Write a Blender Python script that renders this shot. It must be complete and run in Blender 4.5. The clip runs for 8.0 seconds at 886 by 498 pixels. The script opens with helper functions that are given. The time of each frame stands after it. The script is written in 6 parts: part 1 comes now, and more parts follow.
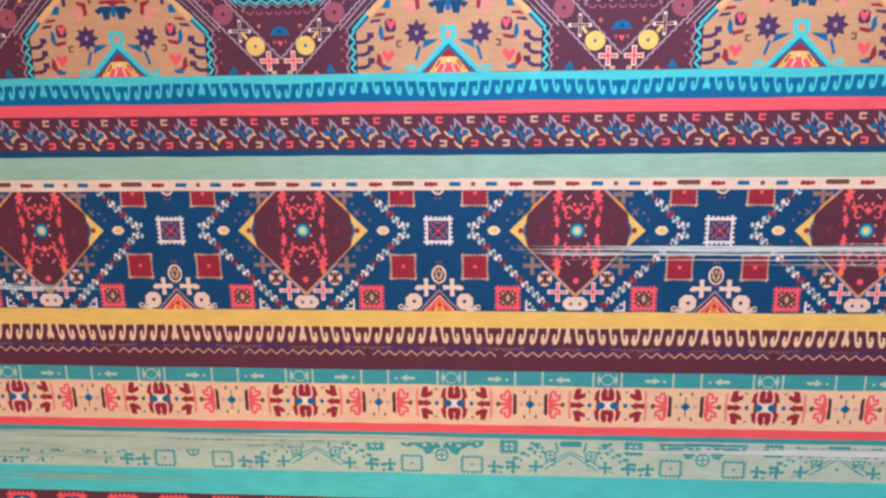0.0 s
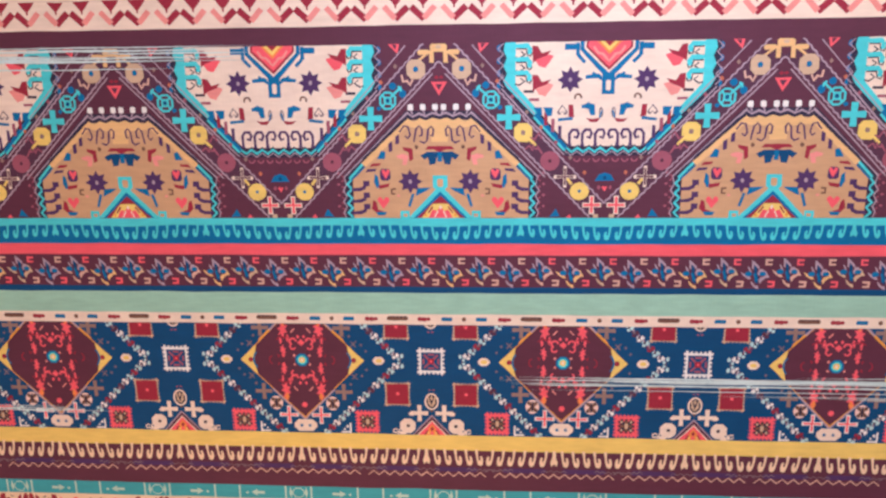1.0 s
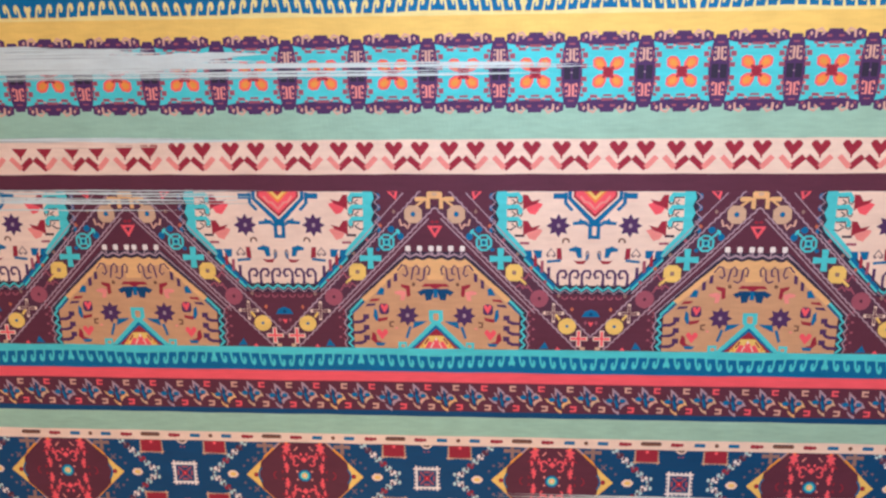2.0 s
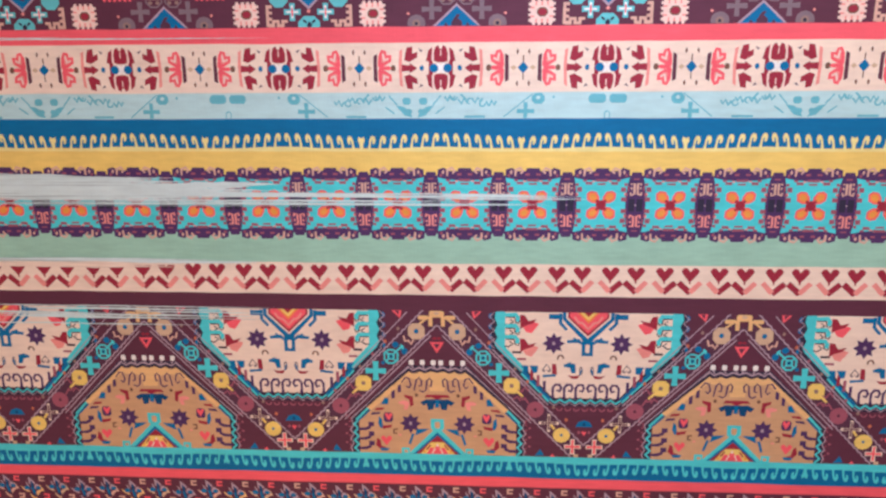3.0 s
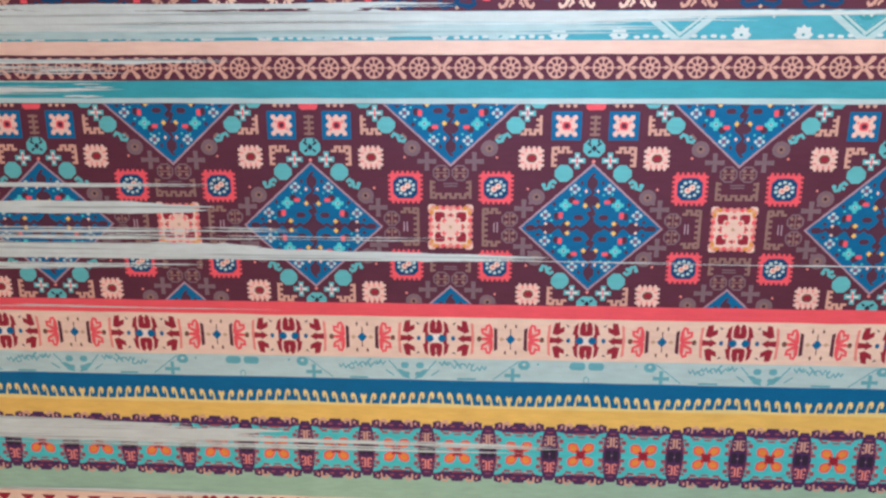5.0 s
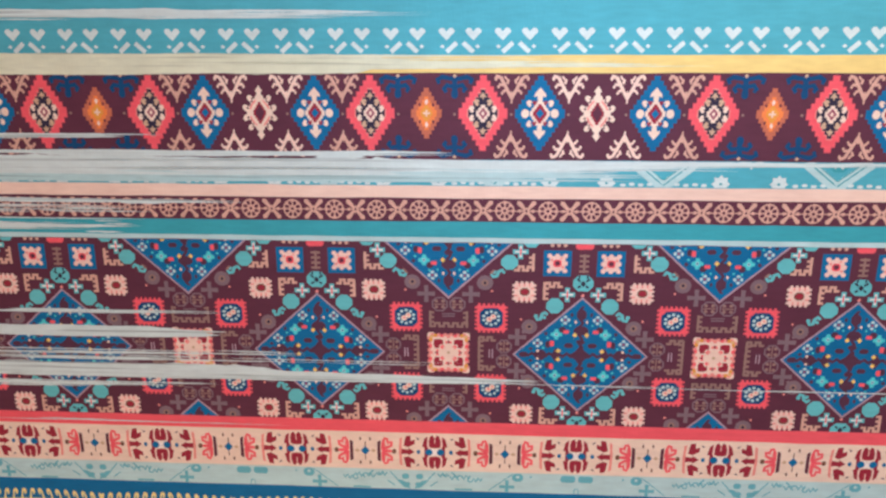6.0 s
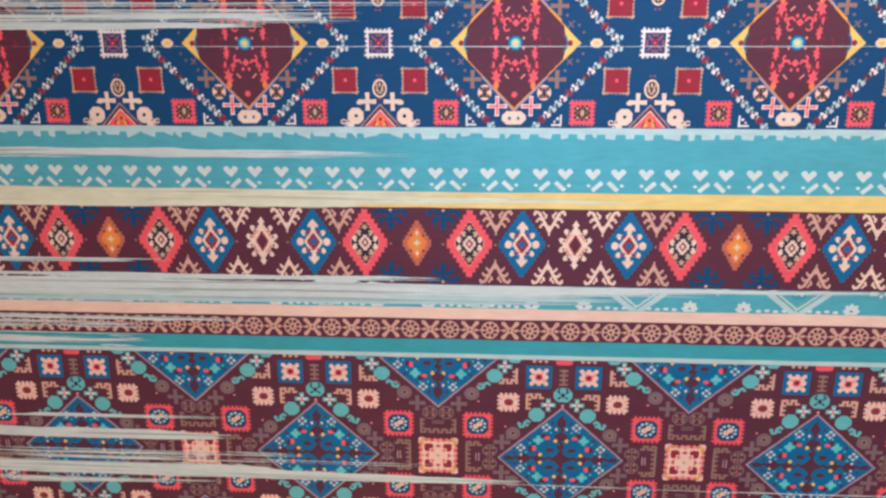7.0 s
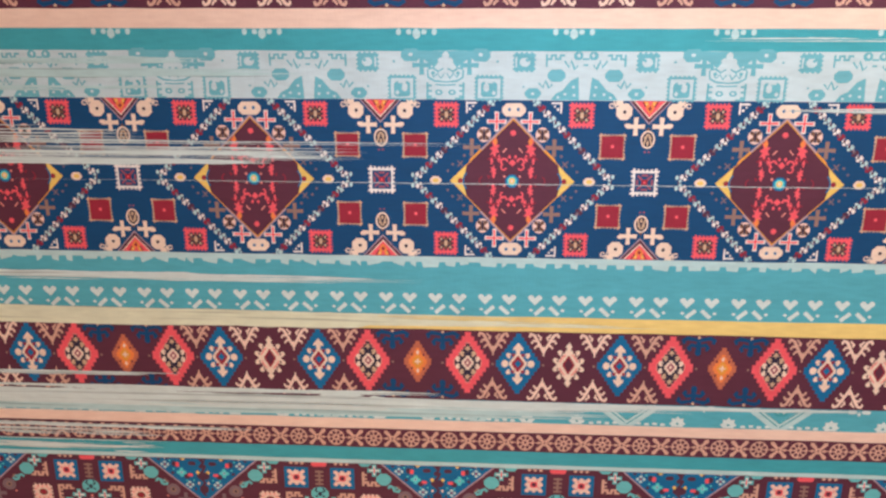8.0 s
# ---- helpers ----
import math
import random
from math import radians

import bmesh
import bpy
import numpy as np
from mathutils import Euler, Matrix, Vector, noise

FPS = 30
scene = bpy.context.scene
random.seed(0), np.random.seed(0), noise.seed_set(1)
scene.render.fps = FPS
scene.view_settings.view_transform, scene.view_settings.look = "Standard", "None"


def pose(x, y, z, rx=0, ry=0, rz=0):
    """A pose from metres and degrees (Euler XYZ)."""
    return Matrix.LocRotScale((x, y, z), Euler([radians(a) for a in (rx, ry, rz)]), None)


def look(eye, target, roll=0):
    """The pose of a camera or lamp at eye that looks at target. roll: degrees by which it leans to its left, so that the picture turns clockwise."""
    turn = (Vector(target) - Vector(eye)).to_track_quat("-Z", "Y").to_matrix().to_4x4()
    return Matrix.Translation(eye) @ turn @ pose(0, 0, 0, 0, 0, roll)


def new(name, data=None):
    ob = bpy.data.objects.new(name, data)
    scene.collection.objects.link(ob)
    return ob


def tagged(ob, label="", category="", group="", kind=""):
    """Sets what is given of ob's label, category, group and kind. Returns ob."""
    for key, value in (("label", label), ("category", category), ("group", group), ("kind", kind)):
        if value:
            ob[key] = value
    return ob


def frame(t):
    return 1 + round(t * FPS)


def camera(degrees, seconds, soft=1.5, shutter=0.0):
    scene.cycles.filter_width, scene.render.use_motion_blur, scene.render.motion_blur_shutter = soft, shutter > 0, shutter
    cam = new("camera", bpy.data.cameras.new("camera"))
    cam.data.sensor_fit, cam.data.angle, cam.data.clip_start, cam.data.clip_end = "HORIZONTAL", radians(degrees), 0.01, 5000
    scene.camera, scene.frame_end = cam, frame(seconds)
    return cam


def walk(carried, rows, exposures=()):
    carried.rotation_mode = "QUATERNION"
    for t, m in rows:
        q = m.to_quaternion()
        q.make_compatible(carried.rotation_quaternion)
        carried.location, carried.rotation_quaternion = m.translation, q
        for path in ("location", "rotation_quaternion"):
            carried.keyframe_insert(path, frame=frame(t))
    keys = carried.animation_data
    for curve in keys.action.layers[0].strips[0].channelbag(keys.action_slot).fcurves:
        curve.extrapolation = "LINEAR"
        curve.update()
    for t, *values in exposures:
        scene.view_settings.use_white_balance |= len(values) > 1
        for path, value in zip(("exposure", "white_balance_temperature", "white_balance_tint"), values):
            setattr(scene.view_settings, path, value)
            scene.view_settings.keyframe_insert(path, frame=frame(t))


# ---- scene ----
cam = camera(62, 8.0, soft=2.45)
walk(cam, [
    (0.0, pose(0.0238, 0.0668, 0.3138, -13.48, 3.79, -0.80)),
    (0.5, pose(0.0257, 0.0939, 0.3117, -13.46, 3.89, -0.75)),
    (1.0, pose(0.0278, 0.1285, 0.3159, -13.45, 3.73, -0.74)),
    (1.5, pose(0.0294, 0.1577, 0.3164, -13.66, 3.62, -0.64)),
    (1.7, pose(0.0298, 0.1716, 0.3178, -13.68, 3.57, -0.64)),
    (2.8, pose(0.0278, 0.2384, 0.3246, -13.46, 3.42, -0.36)),
    (3.0, pose(0.0283, 0.2489, 0.3259, -13.59, 3.38, -0.33)),
    (3.5, pose(0.0282, 0.2853, 0.3281, -13.82, 3.27, -0.24)),
    (4.0, pose(0.0285, 0.3145, 0.3278, -13.98, 3.18, -0.17)),
    (4.5, pose(0.0287, 0.3483, 0.3283, -14.14, 3.13, -0.12)),
    (4.7, pose(0.0290, 0.3607, 0.3275, -14.25, 3.03, -0.10)),
    (5.8, pose(0.0304, 0.4291, 0.3323, -14.63, 3.24, -0.08)),
    (6.0, pose(0.0313, 0.4440, 0.3332, -14.71, 3.24, -0.05)),
    (6.5, pose(0.0342, 0.4746, 0.3354, -15.07, 3.17, -0.00)),
    (7.0, pose(0.0362, 0.5106, 0.3420, -15.40, 3.12, -0.01)),
    (7.5, pose(0.0362, 0.5437, 0.3424, -15.54, 3.11, 0.05)),
    (8.0, pose(0.0355, 0.5743, 0.3423, -15.65, 3.02, 0.13)),
], exposures=[(0.0, 0.2, 6000, 9), (1.5, 0.1, 6050, 9), (3.5, -0.06, 6100, 8), (4.5, -0.12, 6150, 6), (6.0, -0.1, 6300, 8), (7.0, -0.1, 6450, 8), (8.0, -0.14, 7000, 9)])

# ---- light: daylight through one window of a plain room, plus two added fills ----
world = bpy.data.worlds.new("sky")
scene.world = world
world.use_nodes = True
sky = world.node_tree.nodes.new("ShaderNodeTexSky")
sky.sky_type = "NISHITA"
sky.sun_disc = False
sky.sun_elevation, sky.sun_rotation = radians(35), radians(150)
back = world.node_tree.nodes["Background"]
back.inputs["Strength"].default_value = 0.1
world.node_tree.links.new(sky.outputs["Color"], back.inputs["Color"])

WIN_X, WIN_Z, WIN_W, WIN_H, WALL_Y = 0.85, 0.7, 1.1, 0.9, 1.0
FILL_X, FILL_W, FILL_H, SOUTH_Y = -0.35, 0.9, 1.9, -1.5
day = bpy.data.lights.new("window_daylight", "AREA")
day.shape, day.size, day.size_y = "RECTANGLE", WIN_W, WIN_H
day.energy, day.color = 14.5, (0.97, 0.94, 0.98)
window_light = new("window_daylight", day)
window_light.matrix_world = look((WIN_X, WALL_Y + 0.06, WIN_Z), (WIN_X - 0.4, 0, WIN_Z - 0.7))

# Added cool overhead fill, unseen: brightens the cloth most where viewed head-on.
ROOF, OVER_X, OVER_Y, OVER_S = 2.9, 0.22, 0.55, 0.84
over_fill = bpy.data.lights.new("overhead_fill", "AREA")
over_fill.shape, over_fill.size, over_fill.size_y = "RECTANGLE", OVER_S, OVER_S
over_fill.energy, over_fill.color = 28.0, (0.8, 0.93, 1.22)
over_lamp = new("overhead_fill", over_fill)
over_lamp.matrix_world = look((OVER_X, OVER_Y, ROOF + 0.05), (OVER_X, OVER_Y + 0.0001, 0))

# Added warm fill, unseen: tints the lower-left cloth; no known lamp stands there.
glow = bpy.data.lights.new("warm_fill", "AREA")
glow.shape, glow.size, glow.size_y = "RECTANGLE", FILL_W, FILL_H
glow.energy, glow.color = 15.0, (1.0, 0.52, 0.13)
fill_lamp = new("warm_fill", glow)
fill_lamp.matrix_world = look((FILL_X, SOUTH_Y - 0.05, FILL_H / 2), (FILL_X, 0, FILL_H / 2 - 0.2))

# ---- materials ----
def lin(r, g, b):
    return [((c / 255) / 12.92 if c <= 10 else ((c / 255 + 0.055) / 1.055) ** 2.4) for c in (r, g, b)] + [1.0]


def cloth_material(name, rgb, rough=0.5, mottle=0.3, scraped=False):
    """Printed ink on a fine, slightly glossy weave: threads, patchy ink, soft sheen."""
    m = bpy.data.materials.new(name)
    m.use_nodes = True
    n, l = m.node_tree.nodes, m.node_tree.links
    p = n["Principled BSDF"]
    geo = n.new("ShaderNodeNewGeometry")

    def noise_at(scale, stretch, detail=3.0):
        mp = n.new("ShaderNodeMapping")
        mp.inputs["Scale"].default_value = stretch
        l.new(geo.outputs["Position"], mp.inputs["Vector"])
        t = n.new("ShaderNodeTexNoise")
        t.inputs["Scale"].default_value, t.inputs["Detail"].default_value = scale, detail
        l.new(mp.outputs["Vector"], t.inputs["Vector"])
        return t.outputs["Fac"]

    patches = noise_at(75, (0.8, 1.3, 1), 5.0)
    threads = noise_at(520, (0.22, 1.0, 1), 2.0)
    warp = noise_at(900, (1.0, 0.2, 1), 2.0)
    base = lin(*rgb)
    mix = n.new("ShaderNodeMix")
    mix.data_type = "RGBA"
    dark = [c * (1 - mottle) for c in base[:3]] + [1]
    pale = [min(1, c * (1 + 0.6 * mottle)) for c in base[:3]] + [1]
    mix.inputs["A"].default_value, mix.inputs["B"].default_value = dark, pale
    add = n.new("ShaderNodeMath")
    add.operation = "MULTIPLY_ADD"
    l.new(threads, add.inputs[0])
    add.inputs[1].default_value = 0.5
    half = n.new("ShaderNodeMath")
    half.operation = "MULTIPLY"
    l.new(patches, half.inputs[0])
    half.inputs[1].default_value = 0.6
    l.new(half.outputs[0], add.inputs[2])
    l.new(add.outputs[0], mix.inputs["Factor"])
    l.new(mix.outputs["Result"], p.inputs["Base Color"])
    p.inputs["Roughness"].default_value = rough
    p.inputs["Metallic"].default_value = 0.45
    p.inputs["Specular IOR Level"].default_value = 0.4
    weave = n.new("ShaderNodeMath")
    weave.operation = "ADD"
    l.new(threads, weave.inputs[0])
    l.new(warp, weave.inputs[1])
    bump = n.new("ShaderNodeBump")
    bump.inputs["Strength"].default_value, bump.inputs["Distance"].default_value = 0.25, 0.0003
    l.new(weave.outputs[0], bump.inputs["Height"])
    l.new(bump.outputs["Normal"], p.inputs["Normal"])
    if scraped:
        # dry-brush gaps along the scrape
        gaps = noise_at(60, (0.12, 9.0, 1), 4.0)
        ramp = n.new("ShaderNodeMapRange")
        ramp.inputs["From Min"].default_value, ramp.inputs["From Max"].default_value = 0.3, 0.46
        ramp.inputs["To Min"].default_value, ramp.inputs["To Max"].default_value = 0.3, 0.97
        l.new(gaps, ramp.inputs["Value"])
        l.new(ramp.outputs["Result"], p.inputs["Alpha"])
    return m


COLOURS = {
    "maroon": (94, 45, 63), "dusk": (86, 48, 68), "navy": (0, 70, 114), "royal": (0, 108, 156), "turquoise": (84, 206, 208),
    "aqua": (62, 166, 176), "teal": (66, 160, 166), "coral": (252, 94, 104), "cream": (246, 214, 192), "beige": (240, 204, 168),
    "tan": (206, 160, 118), "yellow": (241, 202, 108), "gold": (232, 158, 66), "green": (160, 200, 176), "mist": (186, 216, 214),
    "rose": (236, 146, 136), "red": (156, 38, 58), "purple": (80, 48, 94), "brown": (120, 82, 66), "grey": (128, 106, 112),
    "white": (240, 230, 222), "worn": (213, 227, 222), "blush": (248, 204, 188), "haze": (184, 208, 190), "ivory": (226, 228, 198), "lagoon": (108, 180, 190), "straw": (236, 220, 146), "peach": (253, 210, 190), "pearl": (196, 215, 217), "orange": (248, 136, 72), "dusty": (160, 84, 100),
    "sand": (208, 174, 142), "line": (176, 150, 160), "taupe": (150, 118, 108), "ink": (48, 40, 62), "rust": (198, 110, 82), "pool": (84, 175, 188), "fawn": (216, 170, 150), "honey": (232, 184, 124), "butter": (247, 212, 132), "dim_turquoise": (104, 192, 194),
}
INK = {k: cloth_material("ink_" + k, v) for k, v in COLOURS.items()}
for k in ("worn", "haze", "ivory", "cream", "mist", "green"):
    INK["scraped_" + k] = cloth_material("scraped_" + k, COLOURS[k], scraped=True)


def plaster(name, rgb):
    m = bpy.data.materials.new(name)
    m.use_nodes = True
    n, l = m.node_tree.nodes, m.node_tree.links
    p = n["Principled BSDF"]
    t = n.new("ShaderNodeTexNoise")
    t.inputs["Scale"].default_value, t.inputs["Detail"].default_value = 6, 8
    r = n.new("ShaderNodeValToRGB")
    c = lin(*rgb)
    r.color_ramp.elements[0].color = [v * 0.9 for v in c[:3]] + [1]
    r.color_ramp.elements[1].color = c
    l.new(t.outputs["Fac"], r.inputs["Fac"])
    l.new(r.outputs["Color"], p.inputs["Base Color"])
    b = n.new("ShaderNodeBump")
    b.inputs["Strength"].default_value = 0.1
    l.new(t.outputs["Fac"], b.inputs["Height"])
    l.new(b.outputs["Normal"], p.inputs["Normal"])
    p.inputs["Roughness"].default_value = 0.8
    return m


WALL, CEIL, FLOOR = plaster("wall_paint", (206, 184, 160)), plaster("ceiling_paint", (222, 214, 204)), plaster("floor_boards", (150, 112, 78))


# ---- the room ----
def box(name, lo, hi, mat):
    bm = bmesh.new()
    bmesh.ops.create_cube(bm, size=1)
    for v in bm.verts:
        v.co = [lo[i] if v.co[i] < 0 else hi[i] for i in range(3)]
    me = bpy.data.meshes.new(name)
    bm.to_mesh(me)
    bm.free()
    me.materials.append(mat)
    return tagged(new(name, me), kind="structure")


FLOOR_Z = -0.0012
WEST_X, EAST_X = -1.1, 1.55
tagged(box("floor", (WEST_X, SOUTH_Y, FLOOR_Z - 0.1), (EAST_X, WALL_Y, FLOOR_Z), FLOOR), "plain warm brown floor under the fabric", "floor")


def pierced_ceiling():
    """A ceiling with one square opening for the added overhead fill."""
    h = OVER_S / 2
    pieces = [((WEST_X, SOUTH_Y), (OVER_X - h, WALL_Y)), ((OVER_X + h, SOUTH_Y), (EAST_X, WALL_Y)), ((OVER_X - h, SOUTH_Y), (OVER_X + h, OVER_Y - h)), ((OVER_X - h, OVER_Y + h), (OVER_X + h, WALL_Y))]
    bm = bmesh.new()
    for lo, hi in pieces:
        for v in bmesh.ops.create_cube(bm, size=1)["verts"]:
            v.co = (hi[0] if v.co.x > 0 else lo[0], hi[1] if v.co.y > 0 else lo[1], ROOF + 0.1 if v.co.z > 0 else ROOF)
    me = bpy.data.meshes.new("ceiling")
    bm.to_mesh(me)
    bm.free()
    me.materials.append(CEIL)
    tagged(new("ceiling", me), "plain white ceiling with an opening for the added overhead fill", "ceiling", kind="structure")


pierced_ceiling()
tagged(box("wall_east", (EAST_X, SOUTH_Y - 0.12, FLOOR_Z - 0.1), (EAST_X + 0.1, WALL_Y + 0.12, ROOF + 0.1), WALL), "plain cream plaster wall", "wall")
tagged(box("wall_west", (WEST_X - 0.1, SOUTH_Y - 0.12, FLOOR_Z - 0.1), (WEST_X, WALL_Y + 0.12, ROOF + 0.1), WALL), "plain cream plaster wall", "wall")


def pierced_wall(name, y0, y1, x0, x1, z0, z1, label):
    """A wall across the room with one opening right through it."""
    base, top = FLOOR_Z - 0.1, ROOF + 0.1
    pieces = [((WEST_X, base), (x0, top)), ((x1, base), (EAST_X, top)), ((x0, z1), (x1, top)), ((x0, base), (x1, z0))]
    bm = bmesh.new()
    for lo, hi in pieces:
        if hi[1] - lo[1] < 0.01:
            continue
        for v in bmesh.ops.create_cube(bm, size=1)["verts"]:
            v.co = (hi[0] if v.co.x > 0 else lo[0], y1 if v.co.y > 0 else y0, hi[1] if v.co.z > 0 else lo[1])
    me = bpy.data.meshes.new(name)
    bm.to_mesh(me)
    bm.free()
    me.materials.append(WALL)
    tagged(new(name, me), label, "wall", kind="structure")


pierced_wall("wall_north", WALL_Y, WALL_Y + 0.12, WIN_X - WIN_W / 2, WIN_X + WIN_W / 2, WIN_Z - WIN_H / 2, WIN_Z + WIN_H / 2, "plain cream plaster wall with a window opening")
pierced_wall("wall_south", SOUTH_Y - 0.12, SOUTH_Y, FILL_X - FILL_W / 2, FILL_X + FILL_W / 2, FLOOR_Z, FILL_H, "plain cream plaster wall with an opening for the added warm fill")

# ---- drawing in flat cut shapes, in millimetres ----
MM = 0.001
LEFT, RIGHT, BOTTOM, TOP = -405.0, 405.0, -172.0, 640.0


def rect(x, y, w, h):
    return [(x - w / 2, y - h / 2), (x + w / 2, y - h / 2), (x + w / 2, y + h / 2), (x - w / 2, y + h / 2)]


def dia(x, y, rx, ry):
    return [(x - rx, y), (x, y - ry), (x + rx, y), (x, y + ry)]


def oval(x, y, rx, ry=None, n=14):
    ry = ry or rx
    return [(x + rx * math.cos(math.tau * i / n), y + ry * math.sin(math.tau * i / n)) for i in range(n)]


def octagon(x, y, w, h, c):
    a, b = w / 2, h / 2
    return [(x - a + c, y - b), (x + a - c, y - b), (x + a, y - b + c), (x + a, y + b - c), (x + a - c, y + b), (x - a + c, y + b), (x - a, y + b - c), (x - a, y - b + c)]


def bar(x0, y0, x1, y1, w):
    d = math.hypot(x1 - x0, y1 - y0) or 1
    nx, ny = -(y1 - y0) / d * w / 2, (x1 - x0) / d * w / 2
    return [(x0 + nx, y0 + ny), (x0 - nx, y0 - ny), (x1 - nx, y1 - ny), (x1 + nx, y1 + ny)]


def star(x, y, r, q=0.55, n=8, turn=0.0):
    return [(x + (r if i % 2 == 0 else r * q) * math.sin(math.pi * i / n + turn), y + (r if i % 2 == 0 else r * q) * math.cos(math.pi * i / n + turn)) for i in range(2 * n)]


def plus(x, y, r, w):
    """A cross with even arms."""
    e, k = w * 0.5, w * 0.42
    return [(x - k, y - k), (x - e, y - r), (x + e, y - r), (x + k, y - k), (x + r, y - e), (x + r, y + e), (x + k, y + k), (x + e, y + r), (x - e, y + r), (x - k, y + k), (x - r, y + e), (x - r, y - e)]


def heart(x, y, w, h):
    a, b = w / 2, h / 2
    return [(x, y - b), (x + a * 0.9, y + b * 0.25), (x + a, y + b * 0.6), (x + a * 0.7, y + b), (x + a * 0.35, y + b), (x, y + b * 0.45), (x - a * 0.35, y + b), (x - a * 0.7, y + b), (x - a, y + b * 0.6), (x - a * 0.9, y + b * 0.25)]


def stepped(x, y, rx, ry, n):
    """A diamond whose sides climb in n square steps."""
    q = []
    for k in range(n):
        q += [(rx * (1 - k / n), ry * k / n), (rx * (1 - k / n), ry * (k + 1) / n)]
    up = [(a, b) for a, b in q]
    left = [(-a, b) for a, b in reversed(q)]
    down = [(-a, -b) for a, b in q]
    right = [(a, -b) for a, b in reversed(q)]
    ring = up + left + down + right
    out = []
    for a, b in ring:
        if not out or abs(out[-1][0] - a - x) + abs(out[-1][1] - b - y) > 1e-6:
            out.append((x + a, y + b))
    return out


def toothed(x, y, w, h, n, d):
    """A rectangle with n square teeth of depth d along each side."""
    def side(length, k):
        pts = []
        for i in range(n):
            a, b = -length / 2 + length * (i + 0.2) / n, -length / 2 + length * (i + 0.72) / n
            pts += [(a, k), (a, k + d), (b, k + d), (b, k)]
        return pts
    a, b = w / 2, h / 2
    ring = [(-a, b)] + side(w, b) + [(a, b)] + [(p[1], -p[0]) for p in side(h, a)] + [(a, -b)]
    ring += [(-p[0], -p[1]) for p in side(w, b)] + [(-a, -b)] + [(-p[1], p[0]) for p in side(h, a)]
    return [(x + p, y + q) for p, q in ring]


def hook(x, y, w, h, f=1):
    """A hooked tooth that stands on y and curls over to the side f."""
    s = w / 10
    pts = [(-4.6, -0.5), (-1.6, -0.5), (-1.4, 3.2), (-0.4, 6.2), (0.9, 6.6), (1.0, 5.2), (0.4, 4.4), (1.8, 3.4), (3.4, 4.6), (4.2, 7.0), (3.4, 9.2), (1.2, 10), (-1.2, 9.2), (-2.8, 6.4)]
    return [(x + f * a * s, y + b * h / 10) for a, b in pts]


def zigzag(x0, y0, x1, y1, n, amp, w):
    """A zigzag ribbon of n teeth from one point to another."""
    d = math.hypot(x1 - x0, y1 - y0)
    ux, uy = (x1 - x0) / d, (y1 - y0) / d
    up, low = [], []
    for i in range(2 * n + 1):
        s, o = d * i / (2 * n), amp * (1 if i % 2 else -1) / 2
        px, py = x0 + ux * s - uy * o, y0 + uy * s + ux * o
        up.append((px - uy * w / 2, py + ux * w / 2))
        low.append((px + uy * w / 2, py - ux * w / 2))
    return up + low[::-1]


def arc(x, y, r, w, a0, a1, n=8):
    ang = [radians(a0 + (a1 - a0) * i / n) for i in range(n + 1)]
    return [(x + r * math.cos(a), y + r * math.sin(a)) for a in ang] + [(x + (r - w) * math.cos(a), y + (r - w) * math.sin(a)) for a in reversed(ang)]


def stroke(w, *pts):
    """A ribbon of width w along a bent line."""
    up, low = [], []
    for i, (x, y) in enumerate(pts):
        ax, ay = pts[max(0, i - 1)]
        bx, by = pts[min(len(pts) - 1, i + 1)]
        d = math.hypot(bx - ax, by - ay) or 1
        nx, ny = -(by - ay) / d * w / 2, (bx - ax) / d * w / 2
        if 0 < i < len(pts) - 1:
            nx, ny = nx * 1.25, ny * 1.25
        up.append((x + nx, y + ny))
        low.append((x - nx, y - ny))
    return up + low[::-1]


def crenel(w, x0, x1, y, n, d):
    """A bent line that steps between two heights, n times."""
    pts = []
    for i in range(n):
        a, b = x0 + (x1 - x0) * i / n, x0 + (x1 - x0) * (i + 0.5) / n
        pts += [(a, y), (b, y), (b, y + d), (x0 + (x1 - x0) * (i + 1) / n, y + d)]
    return [bar(*p, *q, w) for p, q in zip(pts, pts[1:]) if p != q] + [rect(p[0], p[1], w, w) for p in pts[1:-1]]


def both(shape):
    return [shape, [(-a, b) for a, b in reversed(shape)]]


def shift(shape, x, y, flip=False):
    return [(x + a, y + (-b if flip else b)) for a, b in shape]


def cut(shape, low, high):
    """Keeps what lies between two heights."""
    for level, sign in ((low, 1), (high, -1)):
        out = []
        for (ax, ay), (bx, by) in zip(shape, shape[1:] + shape[:1]):
            ain, bin_ = (ay - level) * sign >= 0, (by - level) * sign >= 0
            if ain:
                out.append((ax, ay))
            if ain != bin_:
                k = (level - ay) / (by - ay)
                out.append((ax + (bx - ax) * k, level))
        shape = out
        if len(shape) < 3:
            return []
    return shape


def waver(shape, amount):
    """Breaks long edges and lets the outline tremble a little, as ink does on threads."""
    out = []
    for (ax, ay), (bx, by) in zip(shape, shape[1:] + shape[:1]):
        n = min(24, max(1, int(math.hypot(bx - ax, by - ay) / 1.3)))
        for i in range(n):
            px, py = ax + (bx - ax) * i / n, ay + (by - ay) * i / n
            dx = noise.noise((px * 1.1, py * 1.1, 0.7)) * amount
            dy = noise.noise((px * 1.1, py * 1.1, 9.7)) * amount
            out.append((px + dx, py + dy))
    return out


